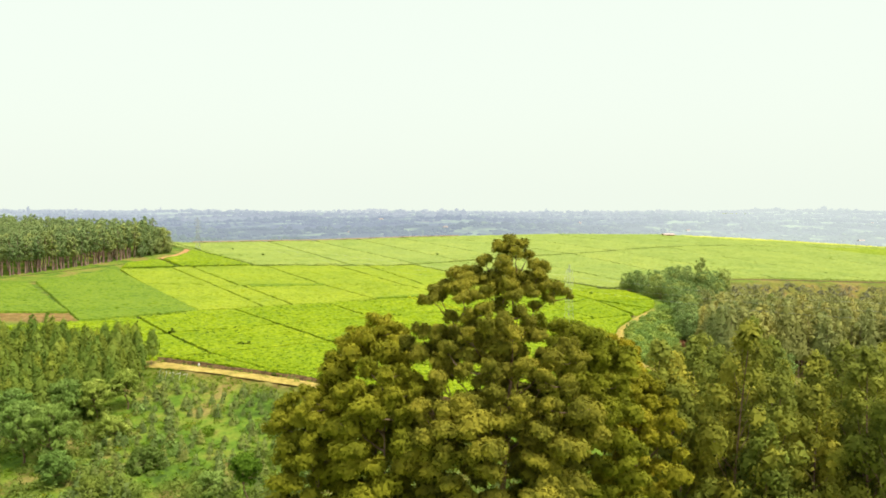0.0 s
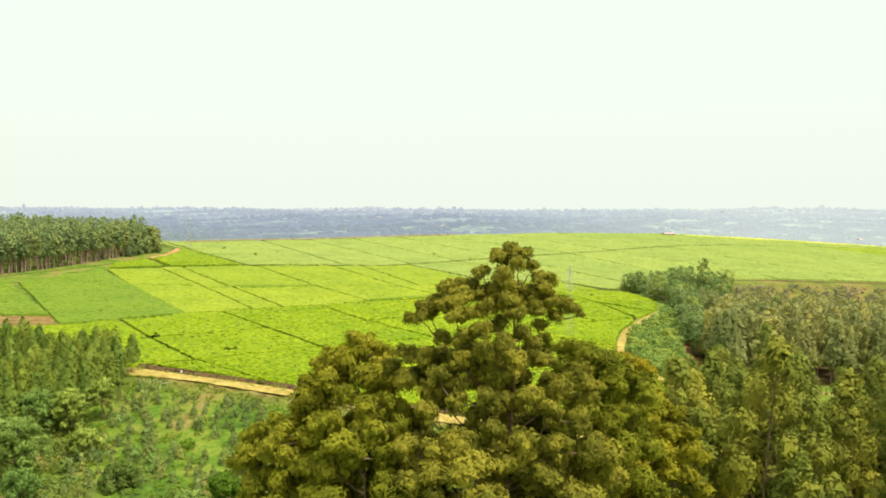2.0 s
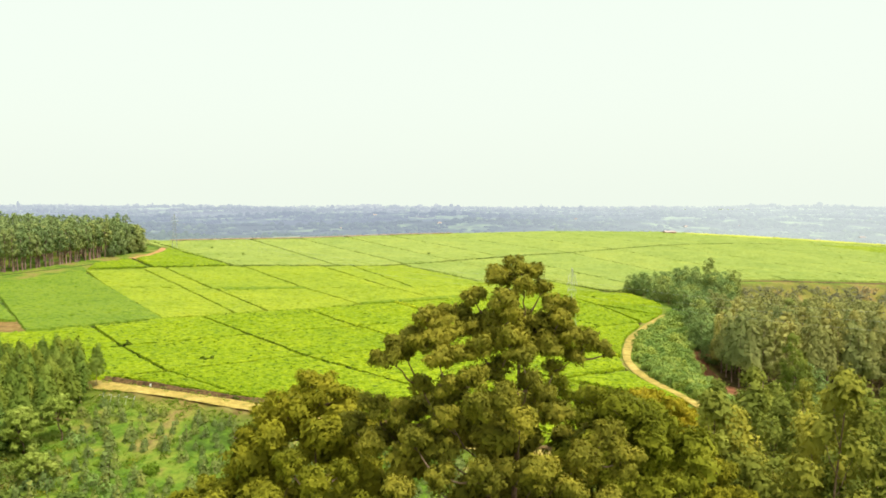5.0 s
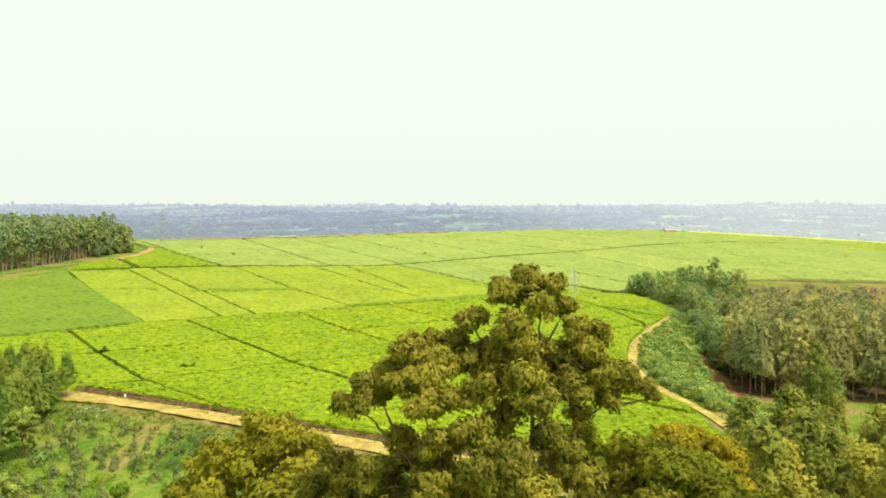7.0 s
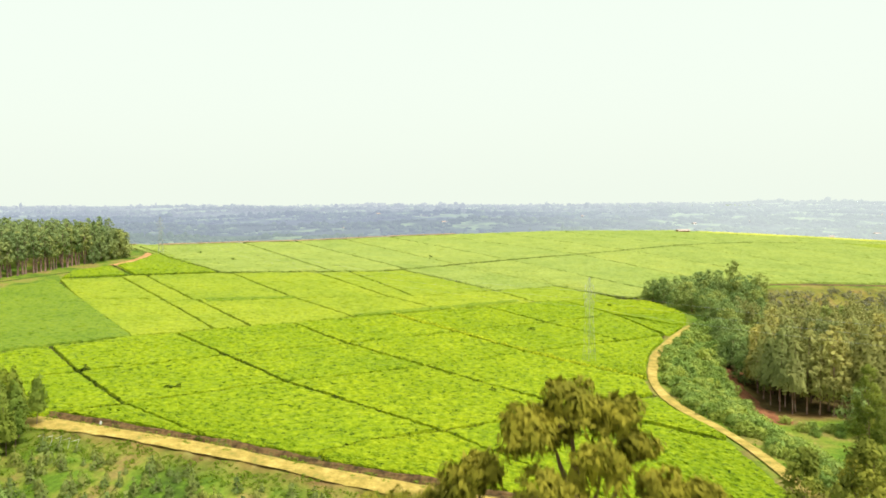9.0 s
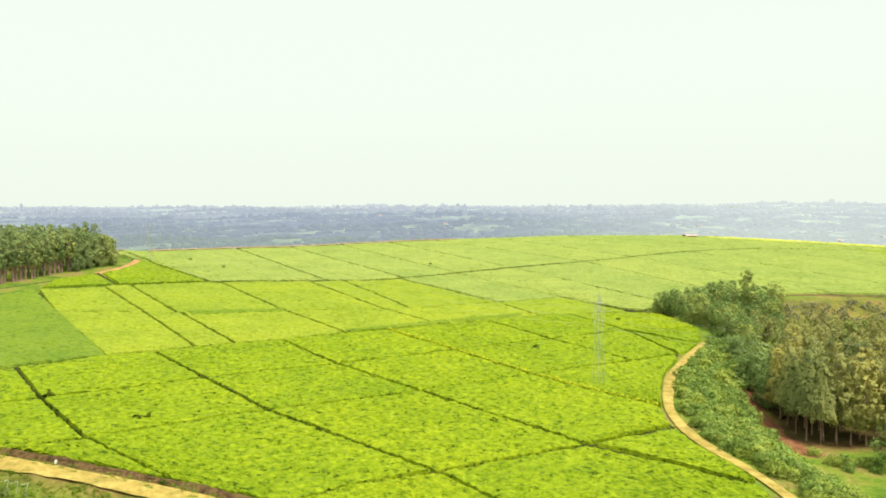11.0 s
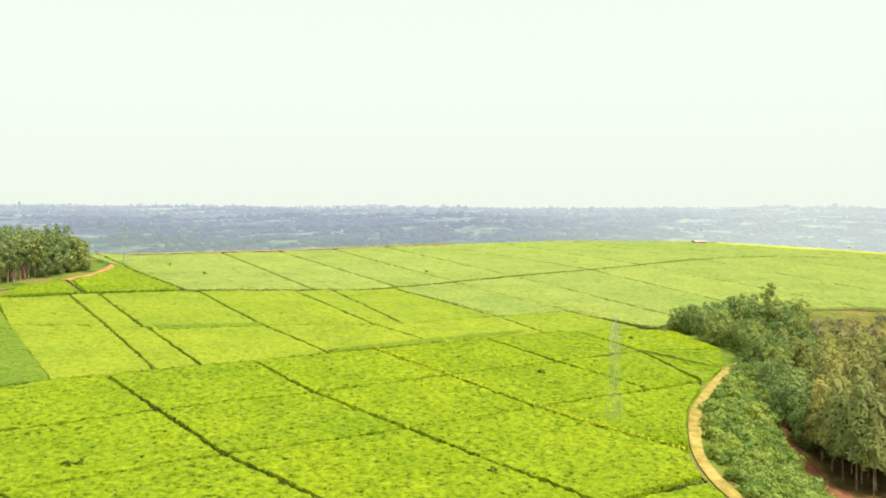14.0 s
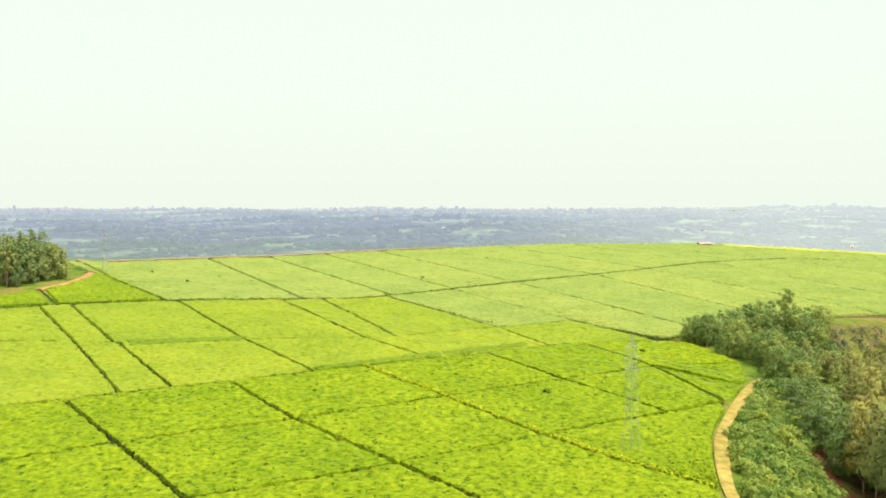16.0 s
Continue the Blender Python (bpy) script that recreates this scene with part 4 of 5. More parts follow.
# the great eucalypts in the foreground: heads of foliage at the ends of limbs
def great_tree(name, base, top, heads, fill, n_leaves, leaf, mat, r0, seed, label, fork=0.35):
    """Heads are rows of x, y, z, radius; fill is the crown below them."""
    rng = np.random.RandomState(seed)
    bx, by = base
    bz = float(ground(bx, by)) - 0.3
    tx, ty, tz = top
    ts = np.linspace(0, 1, 12)
    path = np.stack([bx + (tx - bx) * ts ** 1.4 + 0.35 * np.sin(ts * 9), by + (ty - by) * ts ** 1.4 + 0.3 * np.sin(ts * 7 + 1), bz + (tz - bz) * ts], 1)
    rad = r0 * (1 - 0.93 * ts ** 0.9)
    rad[0] *= 1.5
    ob = new(name)
    tagged(ob, label, "tree")
    o = np.array([bx, by, bz])
    part("trunk", mesh_from("trunk", *tube(path - o, rad, 12), BARK, True), ob)
    for n, (x, y, z, r) in enumerate(heads):
        far = math.hypot(x - tx, y - ty)
        near = [q for q in heads if math.hypot(q[0] - tx, q[1] - ty) < far - 0.5 and q[2] < z + 0.6 and math.dist(q[:3], (x, y, z)) < 3.2]
        if near:
            q = min(near, key=lambda q: math.dist(q[:3], (x, y, z - 0.8)))
            j = np.array([q[0], q[1], q[2] - q[3] * 0.35])
        else:
            zj = min(max(bz + (tz - bz) * fork, z - 0.75 * far - 0.9), tz - 0.4)
            j = np.array([np.interp(zj, path[:, 2], path[:, k]) for k in (0, 1)] + [zj])
        far = math.dist(j, (x, y, z))
        c = np.array([x, y, z - r * 0.2])
        bend = j * 0.45 + c * 0.55 + [0, 0, -0.06 * far]
        pieces = [limb(rng, j - o, bend - o, 0.06 + 0.012 * far, 0.05, 0.02, 4, 6), limb(rng, bend - o, c - o, 0.05, 0.02, 0.0, 4, 5)]
        for _ in range(3):
            tip = c + rng.uniform(-0.7, 0.7, 3) * r * np.array([1, 1, 0.3]) + [0, 0, r * 0.3]
            pieces.append(limb(rng, (bend * 0.4 + c * 0.6) - o, tip - o, 0.03, 0.012, 0.02, 3, 4))
        part("limb", mesh_from("limb", *merge(pieces), BARK, True), ob)
    small, low = [], []
    for x, y, z, r in heads:
        if r > 1.0:
            r *= 0.86
            for k in range(3):
                a = k * 2.1 + rng.rand()
                small.append((x - bx + 0.5 * r * math.cos(a), y - by + 0.5 * r * math.sin(a), z - bz - r * rng.uniform(0.55, 0.9), r * rng.uniform(0.32, 0.45), r * rng.uniform(0.4, 0.6)))
        small.append((x - bx, y - by, z - bz + 0.1 * r, r * 0.74, r * 0.68))
        for k in range(7):
            a = k * 0.9 + rng.rand() * 0.7
            up = rng.uniform(-0.75, 0.7)
            w = r * 0.6 * math.sqrt(1 - up * up)
            small.append((x - bx + w * math.cos(a), y - by + w * math.sin(a), z - bz + up * r * 0.7, r * rng.uniform(0.38, 0.56), r * rng.uniform(0.36, 0.52)))
    for x, y, z, r, f in fill:
        for k in range(4):
            d = rng.normal(0, 1, 3)
            d /= np.linalg.norm(d)
            low.append((x - bx + d[0] * r * 0.5, y - by + d[1] * r * 0.5, z - bz + abs(d[2]) * f * 0.6, r * rng.uniform(0.55, 0.75), f * rng.uniform(0.55, 0.7)))
    share = sum(c[3] ** 2 for c in small) / (sum(c[3] ** 2 for c in small) + 0.35 * sum(c[3] ** 2 for c in low))
    crown = merge([leaves(rng, small, int(n_leaves * share), leaf, 0.75, 0.24, 0.66, 0.0, 0.07), leaves(rng, low, int(n_leaves * (1 - share)), leaf * 1.5, 0.6, 0.3, 0.6, 0.2, 0.12)])
    part("crown", mesh_from("crown", *crown, mat), ob)
    ob.location = o
    return ob


def crown_clumps(seed, cx, cy, levels, n, size, inner=0.5):
    """Clumps spread over the outside of a crown given by rows of height and half width."""
    rng = np.random.RandomState(seed)
    lv = np.array(levels, float)
    out = []
    for k in range(n):
        u = (k + rng.rand()) / n
        z = lv[-1, 0] + (lv[0, 0] - lv[-1, 0]) * u ** 0.9
        w = np.interp(z, lv[::-1, 0], lv[::-1, 1])
        a = k * 2.39996 + rng.uniform(-0.3, 0.3)
        rr = w * rng.uniform(inner, 1.0)
        r = size * rng.uniform(0.75, 1.3)
        out.append((cx + rr * math.cos(a), cy + rr * math.sin(a), z, r, r * rng.uniform(0.62, 0.85)))
    return out


TOP_HEADS = [(5.5, 68, 47.4, 0.73), (4.5, 67.4, 47.1, 0.7), (6.5, 68.3, 47.1, 0.71), (7.1, 68.8, 46.3, 0.59), (5.9, 66.8, 46.5, 0.66), (5.1, 69, 46.8, 0.7), (3.4, 68.2, 45.8, 0.71), (2.8, 68.8, 44.9, 0.7),
             (4.8, 66.7, 45.7, 0.86), (4.2, 68.6, 44.6, 0.7), (7.6, 68, 45.4, 0.73), (7.9, 67.4, 44.8, 0.67), (7.1, 69, 44.4, 0.65), (6.2, 68.9, 44.6, 0.7), (5.3, 66.2, 45.0, 0.7)]
WEST_LIMB_HEADS = [(3.2, 68, 44.2, 0.88), (1.8, 68.5, 44.8, 0.79), (0.8, 67.6, 44.7, 0.72), (1.6, 67, 43.9, 0.81), (-0.0, 68.6, 43.7, 0.74), (-0.7, 67.7, 43.3, 0.73), (-1.8, 68.3, 42.5, 0.59), (-1.0, 67.2, 42.7, 0.62),
                   (0.5, 66.8, 43.5, 0.71), (1.5, 66, 42.9, 0.78), (2.4, 66.6, 42.9, 0.8), (-0.3, 69, 42.7, 0.65), (3.6, 66.2, 43.4, 0.83)]
EAST_LIMB_HEADS = [(7.8, 68, 44.1, 0.59), (8.3, 67.7, 43.6, 0.78), (8.8, 68.4, 42.6, 0.69), (9.6, 68.3, 43.6, 0.57), (10.2, 68, 43.1, 0.49), (7.3, 67.2, 43.1, 0.72), (7.1, 68.8, 43.5, 0.67), (7.7, 68.6, 41.9, 0.65),
                   (10.6, 68.2, 42.8, 0.37)]
MIDDLE_HEADS = [(4.4, 67.4, 44.5, 0.72), (5.2, 66, 43.9, 0.97), (5.7, 65.6, 43.0, 0.91), (4.6, 67, 42.2, 0.9), (6.2, 66.4, 41.7, 0.89), (3.3, 65.8, 41.9, 0.92), (2.0, 66.4, 41.4, 0.93), (0.6, 68.2, 41.1, 0.79),
                (4.7, 65, 41.3, 0.94), (7.0, 67.5, 40.4, 0.87), (3.5, 64.6, 40.8, 0.93), (5.5, 64.4, 40.2, 0.97), (1.7, 66, 39.9, 0.93)]
LOWER_HEADS = [(1.2, 68, 44.7, 0.83), (-0.0, 68.5, 43.6, 0.85), (2.1, 67.4, 44.3, 0.93), (3.5, 68.4, 44.3, 0.85), (4.2, 67.6, 43.7, 0.94), (5.8, 68.3, 43.6, 0.97), (7.0, 68.2, 44.4, 0.84),
               (8.1, 68.6, 44.0, 0.86), (9.3, 68.5, 43.5, 0.82), (7.2, 67.5, 43.6, 0.88), (1.0, 67.4, 43.6, 0.88), (2.7, 68.8, 44.8, 0.72), (8.4, 68, 45.3, 0.69)]
SKIRT_HEADS = [(-2.0, 68.6, 39.8, 0.95), (0.0, 69.2, 39.2, 0.95), (-3.2, 69.5, 38.6, 0.95), (-1.2, 69.4, 38.2, 1.03),
               (-0.6, 67.5, 39.9, 1.02), (-2.1, 68, 38.1, 1.16), (0.3, 66, 38.6, 0.99), (-0.5, 65, 36.4, 1.10), (1.6, 65, 37.2, 1.04), (3.7, 64.5, 37.4, 1.14), (1.3, 63, 34.7, 1.23), (4.0, 63, 35.7, 1.12),
               (5.9, 62, 35.1, 1.32), (8.2, 62.5, 34.9, 1.22), (7.9, 63.5, 36.8, 1.13), (6.4, 64, 37.6, 1.14), (8.7, 65, 38.1, 1.16), (10.1, 66, 39.0, 0.99), (10.9, 65, 38.0, 1.10), (9.9, 63.5, 36.3, 1.13),
               (10.4, 62.5, 34.6, 1.22), (-1.9, 64, 34.4, 1.14)]
SHOULDER_HEADS = [(8.3, 70.8, 40.3, 1.0), (11.3, 67.9, 39.6, 1.1), (12.7, 68.5, 39.2, 1.1),
                  (9.9, 70, 40.0, 1.17), (11.5, 70.5, 39.6, 1.1), (13.0, 70, 39.2, 1.09), (12.7, 68.5, 38.3, 1.21), (14.5, 71, 37.9, 0.95), (13.0, 68, 36.9, 1.28), (12.7, 67, 35.6, 1.33), (13.6, 66, 33.8, 1.52),
                  (14.7, 70.5, 36.8, 1.1), (14.7, 67.5, 35.6, 1.27)]
DOME_HEADS = [(-6.5, 74, 40.0, 0.87), (-5.4, 74.5, 39.7, 0.96), (-4.4, 73.6, 39.2, 0.91), (-5.9, 73.2, 39.0, 0.82), (-8.3, 74, 38.9, 0.83), (-9.3, 74.5, 37.8, 0.92), (-3.7, 75, 38.6, 0.85), (-2.9, 74.4, 37.2, 1.18),
              (-4.3, 73.5, 37.3, 1.07), (-6.7, 74.6, 36.8, 1.09), (-8.5, 73.7, 36.6, 1.16), (-10.3, 74.5, 36.3, 1.09), (-10.8, 74, 34.2, 1.25)]
GOLDEN_HEADS = [(-6.4, 67, 37.3, 1.03), (-4.8, 66, 36.7, 1.08), (-3.6, 67.6, 36.5, 1.04), (-7.2, 66.5, 35.5, 1.1), (-4.2, 65.5, 35.1, 1.15), (-2.4, 66.4, 35.2, 1.02), (-5.5, 65, 33.7, 1.21), (-8.3, 67.5, 34.3, 1.04),
                (-7.8, 66, 32.8, 1.16), (-3.2, 65, 33.4, 1.21)]
great_tree("eucalyptus_tree", (4.8, 68.2), (5.6, 68.2, 46.0), TOP_HEADS + WEST_LIMB_HEADS + EAST_LIMB_HEADS + MIDDLE_HEADS + LOWER_HEADS + SKIRT_HEADS,
           crown_clumps(2, 4.4, 70.4, [(39.5, 4.6), (37.5, 6.2), (35, 7.0)], 44, 1.1, 0.2) + crown_clumps(9, 4.4, 65.6, [(34, 5), (31.5, 6.5), (28, 7)], 26, 1.2, 0.2) + crown_clumps(3, 4.6, 67.6, [(34, 7.6), (31, 8.6), (27, 9.0), (20, 8.0)], 110, 1.5, 0.5),
           275000, 0.19, LEAF_HERO, 0.6, 21, "tall spreading olive-green eucalyptus with clumped foliage and gaps")
great_tree("eucalyptus_tree", (12.4, 70.5), (11.8, 70.4, 38.6), SHOULDER_HEADS, crown_clumps(6, 12.4, 70.8, [(38.8, 3.0), (36.5, 4.4), (30, 5), (20, 5)], 76, 1.4, 0.3), 62000, 0.21, LEAF_GOLD, 0.4, 24, "eucalyptus with a rounded olive crown")
great_tree("eucalyptus_tree", (-6.8, 74.8), (-6.4, 74.4, 38.4), DOME_HEADS, crown_clumps(4, -6.4, 75.4, [(38.2, 3.4), (35.5, 5.4), (30, 6.0), (20, 5.6)], 84, 1.4, 0.3), 66000, 0.21, LEAF_GOLD, 0.4, 22, "olive-green eucalyptus with a domed crown")
great_tree("eucalyptus_tree", (-5.4, 66.8), (-5.3, 66.8, 35.6), GOLDEN_HEADS, crown_clumps(5, -5.4, 67.2, [(34.4, 2.6), (31, 4.2), (26, 5.2), (18, 5.2)], 56, 1.35, 0.4), 62000, 0.21, LEAF_GOLD, 0.4, 23, "golden-olive eucalyptus with a lumpy crown")


def dome_heads(seed, cx, cy, top, width, n, size):
    """Heads over the upper half of a rounded crown."""
    rng = np.random.RandomState(seed)
    out = []
    for k in range(n):
        u = (k + 0.5) / n
        a = k * 2.39996 + rng.uniform(-0.3, 0.3)
        out.append((cx + width * math.sqrt(u) * math.cos(a), cy + width * math.sqrt(u) * math.sin(a), top - size * 0.5 - 1.1 * width * u ** 1.5 * rng.uniform(0.8, 1.1), size * rng.uniform(0.8, 1.15)))
    return out


great_tree("eucalyptus_tree", (18.6, 79), (18.6, 79, 32.6), dome_heads(7, 18.6, 79, 34.0, 4.4, 22, 1.1), crown_clumps(7, 18.6, 79, [(31, 2.4), (28.5, 4.2), (25, 5), (16, 5)], 54, 1.35, 0.4), 56000, 0.23, LEAF_GOLD, 0.35, 25, "yellow-olive eucalyptus beside a taller one")
great_tree("eucalyptus_tree", (-12, 74), (-11.8, 74, 32.4), dome_heads(8, -12, 74, 33.8, 4.2, 20, 1.1), crown_clumps(8, -12, 74, [(31, 2.0), (28.5, 4.0), (25, 4.8), (17, 4.8)], 48, 1.35, 0.4), 50000, 0.23, LEAF_GOLD, 0.35, 26, "lower olive eucalyptus beside a taller one")

great_tree("eucalyptus_tree", (16.6, 83.5), (16.6, 83.5, 35.0), dome_heads(11, 16.6, 83.5, 37.2, 4.0, 24, 1.05), crown_clumps(11, 16.6, 83.5, [(34, 2.4), (31.5, 4.0), (27, 4.8), (17, 4.8)], 50, 1.3, 0.4), 52000, 0.23, LEAF_GOLD, 0.35, 27, "golden-olive eucalyptus behind a taller one")

# near wood on the east side
rng = np.random.RandomState(31)
WOOD_NEAR = [gum(rng, 26, 0.48, 4.0, 26, 5400, 0.28, LEAF_WOOD, BARK, 0.2, 0.9, 0.33, 0.2, 1.15, 7, 0.5) for _ in range(6)]
near_east = scatter(rng, (24, 150), (82, 140), 5.5, lambda x, y: x > 20 + 0.07 * (136 - y) and x < 16 + 0.57 * y and y < np.interp(x, (22, 32, 43, 50, 66, 90), (110, 118, 132, 137, 137, 140)))
near_east = [(x, y, (float(np.interp(y, (85, 100, 120, 140), (35.5, 32.5, 28.0, 24.6))) - float(ground(x, y))) / 26) for x, y, _ in near_east]
stand("eucalyptus_tree", WOOD_NEAR, near_east, "slender plantation eucalyptus with an olive-green crown", "near eucalyptus wood", rng, (0.8, 1.03))
stand("eucalyptus_tree", WOOD_NEAR[:2], [(37.2, 114.6, 1.2), (39.5, 117, 1.08), (42, 113.5, 1.06), (49, 138.5, 0.86), (53, 136, 0.84), (64, 166, 0.82), (70, 176, 0.7), (28.2, 115.5, 1.06), (33, 112, 0.95), (26.5, 108, 0.95)], "tall eucalyptus above the wood", "near eucalyptus wood", rng, (0.99, 1.01))



def bare_tree(x, y, top, label):
    """A dead pale stem with a few stubs."""
    rng = np.random.RandomState(5)
    z = float(ground(x, y)) - 0.3
    ob = new("dead_tree")
    tagged(ob, label, "tree")
    h = top - z
    ts = np.linspace(0, 1, 8)
    path = np.stack([0.25 * np.sin(ts * 5) + 0.8 * ts, 0.1 * np.sin(ts * 7), h * ts], 1)
    part("trunk", mesh_from("trunk", *tube(path, 0.14 * (1 - 0.7 * ts), 7), BARK_PALE, True), ob)
    for k in range(6):
        p = path[7 - k // 2]
        a = k * 2.1
        part("branch", mesh_from("branch", *limb(rng, p, p + np.array([math.cos(a) * 0.5, math.sin(a) * 0.5, 0.4]), 0.035, 0.012, 0.0, 3, 5), BARK_PALE, True), ob)
    ob.location = (x, y, z)


bare_tree(29.4, 103.4, 27.6, "pale dead bare stem standing in the wood")

# wood in the hollow
WOOD_MID = [gum(rng, 20, 0.26, 4.4, 30, 2200, 0.45, LEAF_MID, BARK_RED, 0.2, 0.75, 0.34, 0.5, 1.15, 6, 0.45) for _ in range(3)]
WOOD_MID += [cone_tree(rng, 20, 0.3, 3.5, 2000, 0.52, LEAF_MID, BARK_RED, 0.2, 0.55) for _ in range(3)]
WOOD_BACK = [gum(rng, 20, 0.3, 4.8, 24, 1450, 0.47, LEAF_MID, BARK_RED, 0.2, 0.68, 0.36, 0.5, 1.1, 5, 0.4) for _ in range(4)]
mid = scatter(rng, (80, 240), (222, 350), 6.8, lambda x, y: x > np.interp(y, (215, 240, 243, 262, 290, 310, 350), (150, 120, 84, 87, 96, 100, 100)) and y < np.interp(x, WOOD_X, WOOD_Y) - 42 and x < 0.60 * y + 40)
mid = [(x, y, float(np.interp(y, (225, 250, 300, 350), (1.0, 0.98, 0.72, 0.5)))) for x, y, _ in mid]
mid.sort(key=lambda p: p[0] * 0.5 + p[1])
mid = [(x + rng.uniform(-0.8, 0.8), float(y) + rng.uniform(-1, 1), 0.98) for x, y in zip(np.linspace(86, 150, 24), np.linspace(242, 234, 24))] + [(83.2, 243.5, 0.95), (82.8, 248, 0.9), (83, 253, 0.9), (83.5, 258, 0.85), (85.5, 263, 0.85), (86, 247, 0.95), (86.5, 252, 0.95)] + mid
stand("eucalyptus_tree", WOOD_MID, mid, "plantation eucalyptus with bare reddish trunk", "eucalyptus wood in the hollow", rng, (0.84, 1.12), single=100, mass="hollow_wood", back=WOOD_BACK)

# broad trees at the wood's western edge and the tall ones behind
BROAD = [gum(rng, 11, 0.1, 5.2, 30, 2500, 0.40, LEAF_EDGE, BARK, 0.2, 0.45, 0.42, 0.2, 0.75) for _ in range(3)]
DARK = [gum(rng, 22, 0.1, 5.2, 40, 5200, 0.66, LEAF_EDGE, BARK, 0.3, 0.4, 0.4) for _ in range(2)]
edge_places = scatter(rng, (72, 132), (258, 382), 5.6, lambda x, y: x > np.interp(y, (258, 268, 285, 308, 318, 345, 382), (85, 79, 82, 87, 85, 77.5, 113)) and x < np.interp(y, (250, 285, 308, 345, 380), (88, 98, 108, 120, 132)) and y < np.interp(x, WOOD_X, WOOD_Y) - 3)
stand("broadleaf_tree", BROAD, edge_places, "rounded dark green broadleaf tree", "broadleaf trees at the tea edge", rng, (0.55, 0.95))
stand("broadleaf_tree", BROAD, [(76, 346, 0.42), (80, 351, 0.5), (84, 355, 0.55), (88, 359, 0.55), (92, 364, 0.5), (83, 348, 0.5), (97, 368, 0.5)], "low rounded broadleaf tree at the tea corner", "broadleaf trees at the tea edge", rng, (0.95, 1.1))
COLUMN = [gum(rng, 16, 0.08, 4.6, 30, 3400, 0.5, LEAF_EDGE, BARK, 0.25, 0.3, 0.4, 0.3, 1.0, 7, 0.3)]
stand("broadleaf_tree", COLUMN, [(121.5, 383, 0.72), (113, 376, 0.58), (117, 366, 0.62)], "tall round-topped dark tree above the wood", "tall trees", rng, (0.99, 1.01))
stand("eucalyptus_tree", DARK, [(100.5, 355, 0.52), (106, 360, 0.45), (118, 345, 0.5), (126, 312, 0.62), (112, 330, 0.5), (140, 330, 0.5)], "tall dark tree above the wood", "tall trees", rng, (0.98, 1.04))

# western plantation behind the tea
FAR_GUM = [gum(rng, 15, 0.38, 2.9, 20, 900, 0.44, LEAF_FAR, BARK_RED, 0.3, 0.55, 0.42, 0.4, 0.8, 5) for _ in range(5)]
EDGE_Y, EDGE_X = (300, 326, 350, 385, 430, 461, 500), (-192, -183, -172, -161, -152, -154, -166)
west = scatter(rng, (-300, -145), (305, 450), 5.8, lambda x, y: x < np.interp(y, EDGE_Y, EDGE_X) - 6 * (y > 425) and x > -0.56 * y - 22)
west_edge = [(float(np.interp(y, EDGE_Y, EDGE_X)) + rng.uniform(-1, 0.6), y, 0.97) for y in np.arange(310, 424, 2.4)]
west.sort(key=lambda p: np.interp(p[1], EDGE_Y, EDGE_X) - p[0])
west = west_edge + west
ROUND = [gum(rng, 12, 0.0, 4.4, 34, 2600, 0.45, LEAF_FAR, BARK, 0.2, 0.5, 0.4, 0.3, 0.9) for _ in range(3)]
stand("broadleaf_tree", ROUND, [(-152, 426, 1.05), (-149.5, 431, 1.1), (-149.5, 437, 1.0), (-152, 433, 1.15), (-154, 441, 1.15), (-158, 448, 1.05), (-153, 419, 0.95), (-158, 436, 1.25), (-154, 411, 0.8), (-162, 444, 1.1), (-151, 429, 0.7), (-153, 440, 0.75)], "rounded green tree at the plantation corner", "plantation corner trees", rng, (0.95, 1.05))
stand("eucalyptus_tree", FAR_GUM, west, "straight plantation eucalyptus with a bare trunk", "western eucalyptus plantation", rng, (1.04, 1.18), single=110, mass="plantation_mass")

# young plantation above the front track
YOUNG = [cone_tree(rng, 11.0, 0.3, 2.3, 1050, 0.42, LEAF_YOUNG, BARK_RED, 0.09, 0.65) for _ in range(6)]
young = scatter(rng, (-150, -68), (150, 222), 2.7, lambda x, y: x < np.interp(y, (150, 158, 171, 190, 199, 205, 222), (-92, -88, -76.5, -70.5, -71.5, -80, -112)) and x > -0.56 * y - 12 and y < 197 + 0.2 * (-74 - x))
young.sort(key=lambda p: -p[0] + p[1] * 0.3)
stand("young_eucalyptus", YOUNG, young, "young conical yellow-green eucalyptus", "young eucalyptus plantation", rng, (0.8, 1.12), 3.0, single=200, mass="young_plantation")

